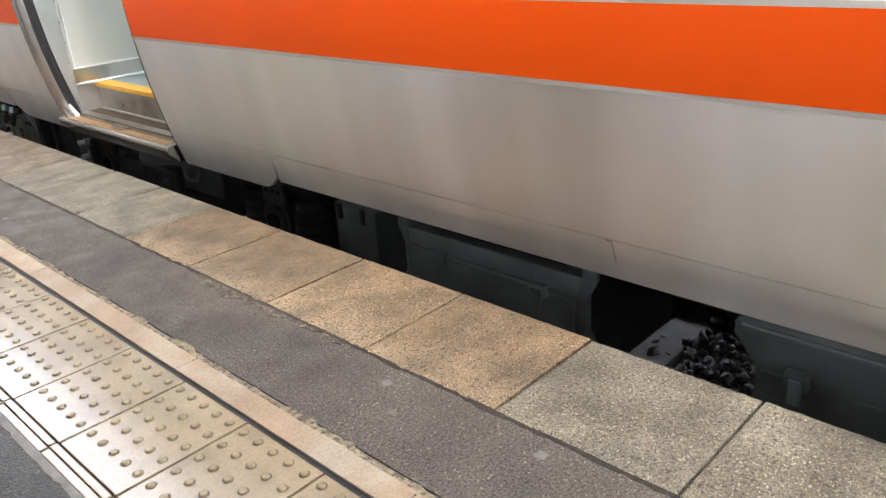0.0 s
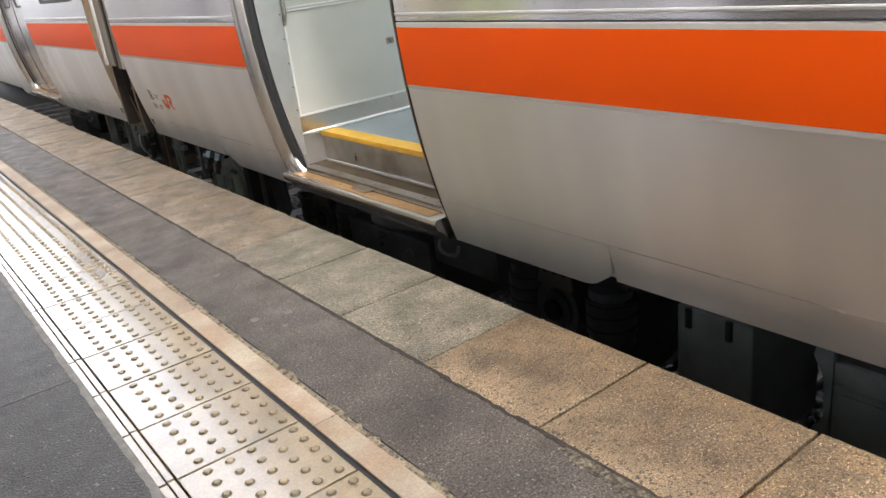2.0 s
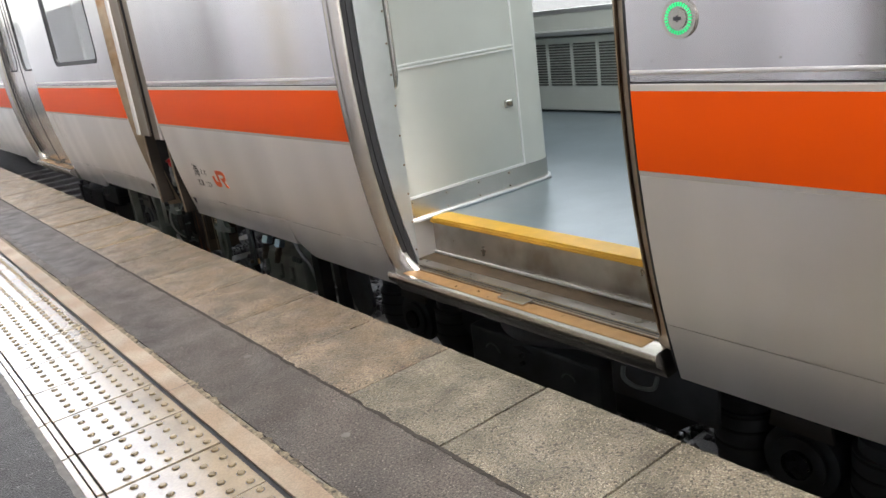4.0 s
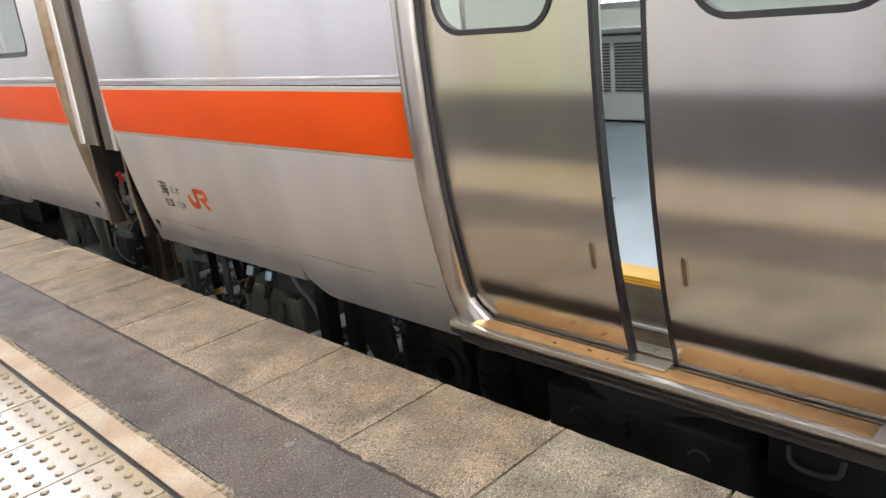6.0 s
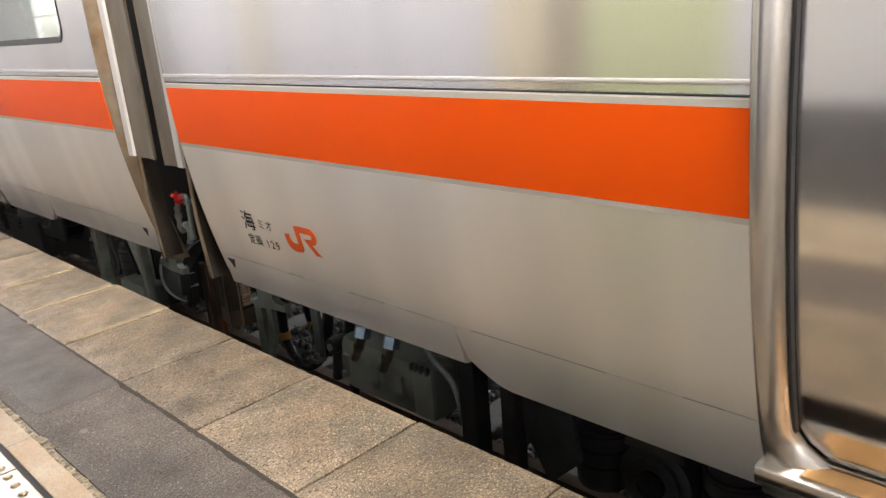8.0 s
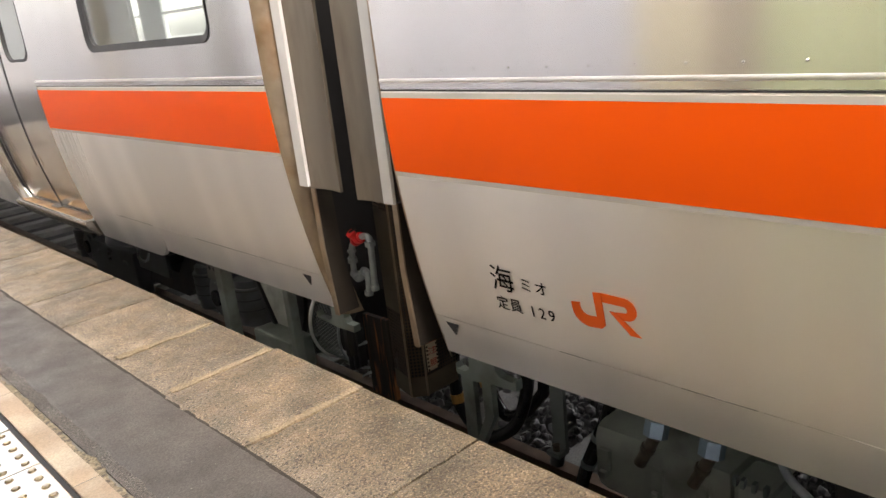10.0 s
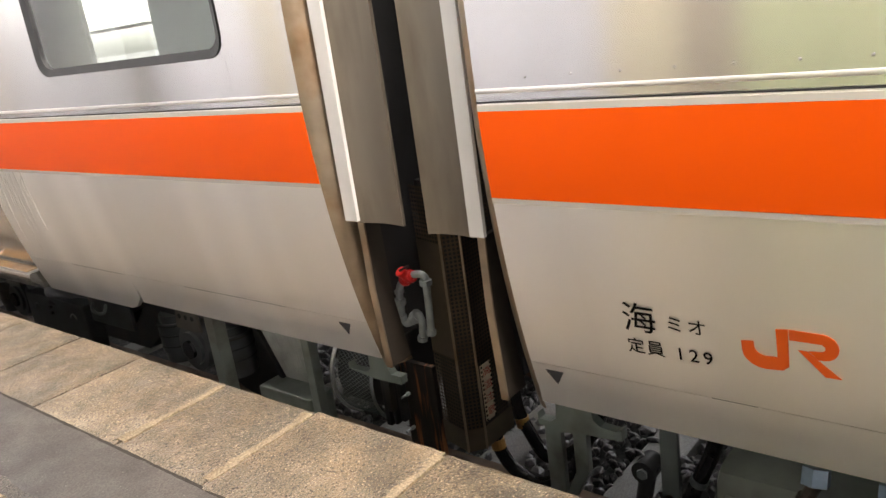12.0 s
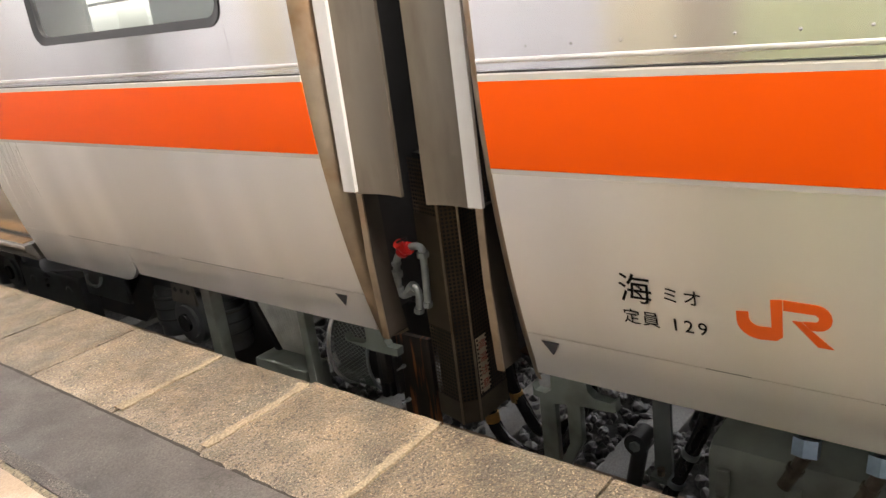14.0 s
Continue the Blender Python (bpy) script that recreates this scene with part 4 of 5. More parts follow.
def car_markings(car):
    """Black depot and capacity lettering and the orange mark beside it."""
    def at(y, z):
        return lambda u, v: Vector((flank(z + v) - 0.002, y - u, z + v))
    part("depot_lettering", lettering("海", 0.083, at(7.034, 0.384)), BLACK_INK, car, "black depot lettering")
    part("depot_lettering", lettering("ミオ", 0.044, at(6.932, 0.396), 1.25), BLACK_INK, car, "black depot lettering")
    part("capacity_lettering", lettering("定員", 0.044, at(7.032, 0.322), 1.1), BLACK_INK, car, "black capacity lettering")
    part("capacity_lettering", lettering("129", 0.046, at(6.918, 0.320), 1.35), BLACK_INK, car, "black capacity figures")
    # three plain shapes: a rounded elbow, an arch and a slanting foot
    def elbow(r, a0, a1, cy, cz, n=7):
        return [(cy - r * math.cos(a), cz + 0.9 * r * math.sin(a)) for a in np.linspace(radians(a0), radians(a1), n)]
    outer, inner = elbow(0.045, 180, 270, 6.724, 0.376), elbow(0.022, 270, 180, 6.722, 0.388, 5)
    mark = [[(6.769, 0.398)] + outer + [(6.690, 0.339), (6.678, 0.350), (6.676, 0.440), (6.699, 0.437), (6.699, 0.370)] + inner + [(6.744, 0.401)],
            [(6.6745, 0.440)] + [(6.612 - 0.028 * math.sin(a), 0.409 + 0.030 * math.cos(a)) for a in np.linspace(0, math.pi, 9)] + [(6.623, 0.379), (6.640, 0.396)] + [(6.614, 0.399), (6.609, 0.404), (6.609, 0.411), (6.614, 0.416)] + [(6.6745, 0.416)],
            [(6.659, 0.395), (6.642, 0.395), (6.582, 0.340), (6.611, 0.340)]]
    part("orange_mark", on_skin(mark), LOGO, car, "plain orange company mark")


def mark_lines(car, items):
    for y0, y1, z in items:
        part("scuffed_seam", skin([(y0, z - 0.0005), (y1, z - 0.0005)], z + 0.0005, off=-0.0008, thick=0.002), SCUFF if (y0 * 7) % 1 > 0.5 else GREY_MARK, car)


def pale_drips(car, y0, y1, seed):
    """Dried pale water streaks running down from the stripe."""
    rnd = random.Random(seed)
    film = mat("dried_pale_streak", (0.62, 0.60, 0.57), 0.8, spread=0.1, scale=20)
    for k in range(14):
        y = rnd.uniform(y0, y1)
        top, low, w = rnd.uniform(0.64, 0.72), rnd.uniform(0.28, 0.58), rnd.uniform(0.002, 0.006)
        n = 6
        a = [(y + w * (1 - 0.7 * i / n) + 0.004 * math.sin(i + k), top + (low - top) * i / n) for i in range(n + 1)]
        b = [(y - w * (1 - 0.7 * i / n) + 0.004 * math.sin(i + k), top + (low - top) * i / n) for i in range(n, -1, -1)]
        part("pale_streak", on_skin([a + b], -0.0032 if low > 0.6 else -0.001), film, car)


def bogie(car, yc, half=1.02):
    """Side frame, axle boxes, springs and wheels under a car end."""
    za = -0.365
    for y in (yc - half, yc + half):
        part("wheel", rods(((2.56, y, za), (2.69, y, za), 0.43), ((2.54, y, za), (2.57, y, za), 0.40), seg=40), UNDER_DARK, car, "dark steel wheel", smooth=40)
        box = part("axle_box", rods(((2.24, y, za), (2.42, y, za), 0.125), seg=32), UNDER_BLUE, car, "round axle box with a bolted cover", smooth=40)
        part("box_cover", rods(((2.222, y, za), (2.25, y, za), 0.09), seg=32), UNDER_BLUE, box, smooth=40)
        part("cover_boss", rods(((2.205, y, za), (2.23, y, za), 0.048), seg=24), HOSE, box, smooth=40)
        part("box_plate", extrude_poly([(2.235, y - 0.085, za + 0.215), (2.235, y + 0.085, za + 0.215), (2.235, y + 0.105, za + 0.10), (2.235, y - 0.105, za + 0.10)], (0.015, 0, 0)), FLANGE_PLATE, box, "drilled bracket plate over the axle box")
        for d in (-0.055, 0.0, 0.055):
            # Black discs on the plate stand in for the shaded holes.
            part("plate_hole", rods(((2.232, y + d, za + 0.17), (2.24, y + d, za + 0.17), 0.013)), BLACK_END, box)
        for d in (-0.235, 0.235):
            spring = part("axle_spring", rods(((2.32, y + d, za - 0.12), (2.32, y + d, za - 0.06), 0.095), ((2.32, y + d, za - 0.06), (2.32, y + d, za + 0.10), 0.105), ((2.32, y + d, za + 0.10), (2.32, y + d, za + 0.14), 0.09), seg=28), UNDER_BLUE, car, "stacked dark axle spring", smooth=40)
            for z in (-0.03, 0.03, 0.085):
                part("spring_band", rods(((2.32, y + d, za + z), (2.32, y + d, za + z + 0.008), 0.108), seg=28), UNDER_DARK, spring, smooth=40)
    a, b = yc - half - 0.36, yc + half + 0.36
    pts = [(a, -0.20), (a, -0.12), (a + 0.5, -0.09), (yc - 0.62, -0.14), (yc - 0.42, -0.34), (yc + 0.42, -0.34), (yc + 0.62, -0.14), (b - 0.5, -0.09), (b, -0.12), (b, -0.20), (b - 0.5, -0.21), (yc + 0.5, -0.48), (yc - 0.5, -0.48), (a + 0.5, -0.21)]
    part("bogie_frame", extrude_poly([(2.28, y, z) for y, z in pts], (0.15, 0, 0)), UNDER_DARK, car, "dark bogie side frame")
    spring = part("air_spring", rods(((2.36, yc, -0.36), (2.36, yc, -0.26), 0.22), seg=40), RUBBER, car, "black air spring", smooth=40)
    prof = [(0.22, -0.27), (0.30, -0.24), (0.335, -0.18), (0.32, -0.12), (0.27, -0.08), (0.30, -0.04), (0.28, 0.02)]
    bm = bmesh.new()
    rings = [[bm.verts.new((2.36 + r * math.cos(t), yc + r * math.sin(t), z)) for t in np.linspace(0, 2 * math.pi, 41)[:-1]] for r, z in prof]
    for p, q in zip(rings, rings[1:]):
        for k in range(40):
            bm.faces.new((p[k], p[(k + 1) % 40], q[(k + 1) % 40], q[k]))
    part("rubber_bag", bm, RUBBER, spring, smooth=True)
    part("bolster", boxes((2.12, 4.2, yc - 0.28, yc + 0.28, 0.0, 0.14), bevel=0.02), UNDER_DARK, car)
    part("damper_box", boxes((2.03, 2.12, yc - 0.39, yc + 0.32, -0.42, -0.145), bevel=0.014), UNDER_BLUE, car, "flat dark damper housing")
    for d, r in ((0.18, 0.045), (-0.24, 0.035)):
        ring = [(2.028, yc + d + r * math.cos(t), -0.245 + r * math.sin(t)) for t in np.linspace(0.4, 2.8, 8)]
        part("damper_ring", tube(ring, 0.0035, 6, 2), UNDER, car, smooth=True)
    for z in (-0.20, -0.235):
        part("damper_bolt", rods(((2.015, yc - 0.0, z), (2.04, yc - 0.0, z), 0.010)), UNDER_DARK, car)
    part("handle_plate", boxes((2.04, 2.06, yc - 0.86, yc - 0.44, -0.22, -0.055), bevel=0.006), UNDER_BLUE, car, "dark bracket plate with a grab loop")
    part("grab_loop", tube([(2.035, yc - 0.50, -0.10), (2.02, yc - 0.51, -0.135), (2.015, yc - 0.56, -0.15), (2.02, yc - 0.63, -0.14), (2.035, yc - 0.64, -0.10)], 0.008, 8, 4), UNDER, car, smooth=True)


def box_under(car, y0, y1, x, z0, z1, latches=(), name="equipment_box", slope=0.0, label="grey-green equipment box with latches"):
    """Equipment box hung under the frame, its face at x."""
    box = part(name, boxes((x, x + 0.06, y0, y1, z0, z1), bevel=0.012), UNDER, car, label)
    # Near-black body puts the shade behind the face into the colour.
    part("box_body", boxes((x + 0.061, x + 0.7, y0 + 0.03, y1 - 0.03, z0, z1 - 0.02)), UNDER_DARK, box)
    part("lid_edge", boxes((x - 0.012, x + 0.02, y0 + 0.01, y1 - 0.01, z1 - 0.085, z1 - 0.07), (x - 0.008, x + 0.02, y0 + 0.03, y1 - 0.03, z0 + 0.02, z1 - 0.09), bevel=0.003), UNDER, box)
    for y in latches:
        latch = part("latch", boxes((x - 0.035, x, y - 0.035, y + 0.035, z1 - 0.105, z1 - 0.06), (x - 0.045, x - 0.03, y - 0.02, y + 0.02, z1 - 0.16, z1 - 0.075), bevel=0.006), UNDER, box, "steel toggle latch")
    for y in (y0 + 0.02, y1 - 0.10):
        part("hanger", boxes((x + 0.05, x + 0.12, y, y + 0.08, z1, 0.14)), UNDER_DARK, box)
    return box


def car_front():
    """The car beside which the camera walks."""
    car = thing("railcar", "stainless steel railcar with orange stripe and a closing sliding door", "railcar")
    y0, y1 = 3.75, 5.125
    end = 7.325
    lower_side(car, -9.0, y0, deep=(y0 + 0.0, 2.897))
    lower_side(car, y1, end, deep=(y1, 6.016))
    stripes(car, -9.0, y0 - 0.001)
    stripes(car, y1 + 0.001, end)
    car_side(car, -9.0, y0, 0.916, 2.42)
    car_side(car, y1, end, 0.916, 2.42)
    # Black strip drawn where only a shaded gap runs beside the skin.
    part("skin_edge", sheet([[(flank(z) - 0.002, y, z) for z in np.linspace(0.035, 2.0, 40)] for y in (y0 + 0.001, y0 + 0.006)], 0.05), RUBBER, car, "black strip standing in for the dark gap at the skin edge")
    door_frame(car, y0, y1)
    shell(car, -9.0, end, end - 0.06)
    far_side(car, -9.0, end, ((-1.0, 1.2), (2.2, 3.4), (5.6, 7.0)))
    heater(car, 5.4, 7.2)
    heater(car, -1.0, 3.3)
    lining(car, ((-9.0, y0 + 0.02), (y1 + 0.05, end - 0.09)))
    partition(car, y1 + 0.03)
    part("partition", boxes((1.98, 2.85, 3.0, 3.70, 0.285, 2.36), bevel=0.01), INNER_WHITE, car, "pale partition beside the door")
    call_button(car, 3.598, 1.058)
    triangle_mark(car, 7.258)
    car_markings(car)
    mark_lines(car, ((1.95, 2.3, 0.2255), (2.5, 2.85, 0.2255), (6.1, 6.22, 0.2255), (6.32, 6.5, 0.2255), (6.75, 6.85, 0.2255), (5.2, 5.3, 0.2255), (5.5, 5.95, 0.2255)))
    part("scuff", on_skin([[(1.206, 0.222), (1.228, 0.224), (1.228, 0.2205), (1.2095, 0.2185), (1.2035, 0.15), (1.200, 0.15)]]), SCUFF, car, "dull scuff mark")
    rivets(car, 6.2, 7.3, 0.965, 0.11)
    rivets(car, 2.4, 3.7, 0.965, 0.16)
    LEAVES.append((door_leaf(car, 4.42, 1), 1))
    LEAVES.append((door_leaf(car, 4.42, -1), -1))
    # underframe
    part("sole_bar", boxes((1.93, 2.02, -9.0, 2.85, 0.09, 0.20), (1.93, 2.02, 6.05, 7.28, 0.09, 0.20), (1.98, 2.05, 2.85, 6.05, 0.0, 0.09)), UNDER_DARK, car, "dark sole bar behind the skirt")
    bogie(car, 4.60)
    box_under(car, 1.43, 2.27, 2.0, -0.5, -0.03, (2.085, 1.60))
    for y, s in ((2.27, 1), (1.43, -1)):
        part("box_ear", extrude_poly([(2.0, y, 0.0), (2.0, y + s * 0.05, 0.0), (2.0, y + s * 0.055, -0.03), (2.0, y + s * 0.02, -0.10), (2.0, y + s * 0.02, -0.22), (2.0, y + s * 0.07, -0.30), (2.0, y, -0.34)], (0.02, 0, 0)), UNDER, car, "notched mounting plate")
    part("top_rail", boxes((2.02, 2.10, 1.43, 2.3, 0.0, 0.05)), UNDER_DARK, car)
    long_box = part("equipment_box", extrude_poly([(1.99, -2.4, -0.5), (1.99, -2.4, -0.01), (1.99, 0.90, -0.01), (1.99, 0.90, -0.05), (1.99, 0.83, -0.14), (1.99, 0.82, -0.5)], (0.08, 0, 0)), UNDER, car, "long grey-green equipment box")
    # Same near-black core, standing in for shade behind the long face.
    part("box_body", boxes((2.071, 2.7, -2.4, 0.78, -0.5, -0.03)), UNDER_DARK, long_box)
    part("box_rib", boxes((1.975, 1.995, -2.4, 0.88, -0.028, -0.012), (1.982, 1.995, -2.4, 0.81, -0.155, -0.143), bevel=0.003), UNDER, long_box)
    for y in (0.705, 0.0):
        latch = part("latch", boxes((1.95, 1.985, y - 0.035, y + 0.035, -0.155, -0.105), bevel=0.008), UNDER, long_box, "steel toggle latch")
        part("latch_tongue", boxes((1.945, 1.96, y - 0.018, y + 0.018, -0.20, -0.12), bevel=0.005), PIPE, latch)
    part("battery_panel", boxes((2.08, 2.5, 2.56, 2.84, -0.55, -0.06), bevel=0.008), UNDER, car, "grey hanging panel with two straps")
    for y in (2.78, 2.63):
        part("strap", boxes((2.068, 2.08, y, y + 0.02, -0.13, -0.06)), UNDER_DARK, car)
    # rounded tank with two breather plugs
    tank = part("tank", boxes((2.06, 2.55, 6.50, 6.955, -0.37, -0.135), bevel=0.05), TANK, car, "grey-green tank with rounded edges and two plugs", smooth=40)
    for y in (6.675, 6.515):
        plug = part("plug", rods(((1.99, y, -0.005), (1.975, y, -0.045), 0.033), seg=6), BLUE_NUT, tank, "blue hexagon nut")
        part("plug_stem", rods(((1.975, y, -0.045), (1.965, y + 0.045, -0.140), 0.017), ((1.971, y + 0.018, -0.08), (1.970, y + 0.023, -0.092), 0.021), seg=14), BRASS, plug, "dull bronze pipe end")
        part("plug_elbow", rods(((1.99, y, -0.005), (2.1, y, 0.08), 0.02)), UNDER_DARK, plug)
    for y in (6.90, 6.72, 6.58):
        part("tank_bracket", boxes((2.045, 2.062, y - 0.018, y + 0.018, -0.28, -0.205), (2.03, 2.062, y - 0.012, y + 0.012, -0.30, -0.275), bevel=0.003), TANK, tank)
    cap = part("junction_box", boxes((2.03, 2.16, 6.38, 6.485, -0.33, -0.13), bevel=0.018), TANK, car, "grey junction box with notched lid")
    part("junction_lug", boxes(*[(2.02, 2.04, 6.39 + d, 6.40 + d, -0.14, -0.115) for d in (0.0, 0.03, 0.06, 0.08)]), UNDER, cap)
    part("cable", tube([(1.99, 6.36, 0.06), (2.0, 6.33, -0.04), (2.02, 6.25, -0.14), (2.06, 6.25, -0.35), (2.1, 6.27, -0.6)], 0.011, 8), PIPE, car, "braided grey cable", smooth=True)
    part("drop_post", boxes((2.02, 2.09, 6.16, 6.23, -0.8, 0.1)), UNDER_DARK, car)
    part("drop_post", boxes((2.06, 2.11, 6.02, 6.08, -0.9, 0.1)), UNDER_DARK, car)
    part("guard_plate", extrude_poly([(2.10, 6.02, 0.05), (2.10, 5.85, 0.05), (2.10, 5.80, -0.3), (2.10, 5.92, -0.42), (2.10, 6.02, -0.25)], (0.02, 0, 0)), UNDER_BLUE, car)
    # coupling step bracket below the end
    br = part("step_bracket", extrude_poly([(1.965, y, z) for y, z in ((7.427, -0.030), (7.420, -0.048), (7.385, -0.050), (7.365, -0.035), (7.360, 0.09), (7.262, 0.09), (7.245, -0.010), (7.225, -0.027),
                                            (7.175, -0.030), (7.160, -0.020), (7.160, -0.056), (7.280, -0.064), (7.360, -0.078), (7.427, -0.066))], (0.03, 0, 0)), BRACKET, car, "pale grey-green coupling step bracket")
    part("step_leg", boxes((1.968, 1.99, 7.356, 7.410, -0.36, -0.07), bevel=0.003), BRACKET, br)
    part("step_leg", extrude_poly([(1.968, y, z) for y, z in ((7.316, -0.066), (7.274, -0.060), (7.274, -0.19), (7.345, -0.33), (7.356, -0.29), (7.316, -0.20))], (0.024, 0, 0)), BRACKET, br)
    plate = part("hanger_plate", boxes((2.035, 2.05, 7.035, 7.085, -0.26, 0.1), (2.0, 2.05, 7.035, 7.085, -0.27, -0.255)), UNDER, car, "flat grey-green hanger plate")
    part("plate_bolt", rods(((2.02, 7.06, -0.256), (2.02, 7.06, -0.235), 0.012), seg=6), BRASS, plate)
    part("skirt_joint", boxes((1.862, 1.868, 7.262, 7.276, 0.085, 0.15)), STEEL_DARK, car)
    for x, path in ((2.42, ((7.93, -0.20), (7.95, -0.38), (7.95, -0.52), (7.92, -0.59), (7.87, -0.635), (7.76, -0.66), (7.63, -0.57), (7.56, -0.45), (7.52, -0.28), (7.50, 0.02))),
                    (2.60, ((7.98, -0.18), (7.97, -0.45), (7.92, -0.57), (7.845, -0.665), (7.73, -0.62), (7.63, -0.51), (7.60, -0.42), (7.58, 0.0)))):
        hose = part("brake_hose", tube([(x, y, z) for y, z in path], 0.027, 12), HOSE, car, "black brake hose hanging in a loop", smooth=True)
        part("hose_tape", rods(((x, 7.951, -0.51), (x, 7.944, -0.55), 0.0295), seg=14), TAPE, hose, "orange tape band")
    hose = part("tank_hose", tube([(2.25, 6.99, -0.08), (2.25, 7.015, -0.19), (2.25, 7.04, -0.26), (2.25, 7.088, -0.374), (2.25, 7.137, -0.494), (2.25, 7.17, -0.62)], 0.024, 12), HOSE, car, "black hose with bright clamps", smooth=True)
    for p, q in (((2.25, 7.062, -0.315), (2.25, 7.070, -0.335)), ((2.25, 7.113, -0.435), (2.25, 7.121, -0.455))):
        part("hose_clamp", rods((p, q, 0.0275), seg=14), PIPE, hose, "bright wire clamp")
    head = part("coupling_head", rods(((2.25, 7.227, -0.33), (2.25, 7.26, -0.50), 0.026), ((2.21, 7.23, -0.325), (2.29, 7.23, -0.325), 0.038), ((2.25, 7.20, -0.34), (2.25, 7.262, -0.31), 0.028), seg=16), UNDER_BLUE, car, "dark coupling head", smooth=40)
    part("head_bolt", rods(((2.20, 7.23, -0.325), (2.215, 7.23, -0.325), 0.018), seg=6), PIPE, head)
    end_corner(car, end, 1)
    # exhaust duct behind punched covers at the car's end
    duct = part("exhaust_core", rods(((2.17, 7.81, -0.30), (2.17, 7.81, 1.9), 0.085), seg=16), BLACK_END, car)
    ang = [(2.05, 7.88), (2.02, 7.758), (2.068, 7.716), (2.23, 7.716)]
    zt, zb = 0.62, -0.29
    for k, ((xa, ya), (xb, yb)) in enumerate(zip(ang, ang[1:])):
        for za, zc, holes in ((zt, 0.44, True), (0.44, 0.05, k != 0), (0.05, zb + 0.08, True), (zb + 0.08, zb, False)):
            bm = bmesh.new()
            uv = bm.loops.layers.uv.new("UVMap")
            d = math.hypot(xb - xa, yb - ya)
            f = bm.faces.new([bm.verts.new(p) for p in ((xa, ya, zc), (xb, yb, zc), (xb, yb, za), (xa, ya, za))])
            for lp, q in zip(f.loops, ((0, zc), (d, zc), (d, za), (0, za))):
                lp[uv].uv = q
            part("duct_cover", bm, PUNCHED if holes else DUCT, car, "brown punched heat shield" if holes else "brown heat shield")
    liner = [(2.066, 7.868), (2.040, 7.766), (2.078, 7.732), (2.23, 7.732), (2.23, 7.868)]
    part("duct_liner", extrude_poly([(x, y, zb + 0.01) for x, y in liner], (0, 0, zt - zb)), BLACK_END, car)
    part("duct_corner", rods(((2.02, 7.758, zb), (2.02, 7.758, zt), 0.004), ((2.068, 7.716, zb), (2.068, 7.716, zt), 0.004), seg=8), STEEL_DARK, car)
    # caution label on the duct
    m = Matrix.Translation((2.106, 7.715, -0.085)) @ Matrix.Diagonal((1.0, 1.0, 0.72, 1.0))
    lab = part("caution_label", boxes((-0.027, 0.027, -0.004, -0.001, -0.15, 0.13), m=m), LABEL_CREAM, car, "cream heat caution label with striped border")
    bars = [(s * 0.0235 - 0.0035, s * 0.0235 + 0.0035, -0.0055, -0.004, z, z + 0.010) for s in (-1, 1) for z in np.arange(-0.148, 0.12, 0.022)]
    for bar in bars:
        part("label_stripe", boxes(bar, m=m), BLACK_INK, lab)
    for k, ch in enumerate("高温注意"):
        z = 0.075 - k * 0.066
        part("label_lettering", lettering(ch, 0.046, lambda u, v, z=z: m @ Vector((-0.022 + u, -0.0058, z + v))), LABEL_RED, lab)
    return car


PUNCHED = perforated("punched_heat_shield", (0.085, 0.062, 0.042), 0.0135, 0.33)
DUCT = mat("brown_heat_shield", (0.13, 0.10, 0.066), 0.45, 0.4, spread=0.3, scale=8, stain=(0.05, 0.04, 0.03), stain_scale=4)


def end_corner(car, end, s):
    """Corner post, white trim, hood plate and flange at a car's end; s: +1 if the gap lies at larger y."""
    # drawn-in corner
    rows = []
    for z in np.linspace(0.06, 2.3, 46):
        rows.append([(flank(z) + d, end + s * u, z) for u, d in ((0.0, 0.001), (0.012, 0.004), (0.03, 0.018), (0.042, 0.04), (0.05, 0.075))])
    bm = bmesh.new()
    grid = [[bm.verts.new(p) for p in r] for r in rows]
    for i in range(len(grid) - 1):
        for j in range(4):
            bm.faces.new((grid[i][j], grid[i + 1][j], grid[i + 1][j + 1], grid[i][j + 1]))
    part("corner_post", bm, STEEL_DARK, car, "brown rounded corner post", smooth=60)
    wa, wb = (0.052, 0.096) if s > 0 else (0.059, 0.106)
    part("white_trim", sheet([[(1.748, y, z) for z in (0.578, 1.5, 2.3)] for y in sorted((end + s * wa, end + s * wb))], 0.012), WHITE_TRIM, car, "white strip on the gangway hood edge")
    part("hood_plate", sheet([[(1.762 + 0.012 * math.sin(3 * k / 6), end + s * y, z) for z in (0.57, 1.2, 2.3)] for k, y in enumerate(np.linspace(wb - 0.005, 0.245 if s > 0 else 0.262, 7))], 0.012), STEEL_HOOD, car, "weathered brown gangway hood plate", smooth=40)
    # deep flange below the hood, with a tan front edge
    yf = end + s * 0.078
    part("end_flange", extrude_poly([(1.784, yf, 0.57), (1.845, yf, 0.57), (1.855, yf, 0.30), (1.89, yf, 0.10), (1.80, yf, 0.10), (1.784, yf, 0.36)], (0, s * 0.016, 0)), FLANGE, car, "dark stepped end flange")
    part("flange_edge", extrude_poly([(1.778, yf - s * 0.003, 0.572), (1.784, yf - s * 0.003, 0.572), (1.784, yf - s * 0.003, 0.36), (1.802, yf - s * 0.003, 0.10), (1.796, yf - s * 0.003, 0.10), (1.778, yf - s * 0.003, 0.36)], (0, s * 0.022, 0)), STEEL_DARK, car, "tan flange edge")


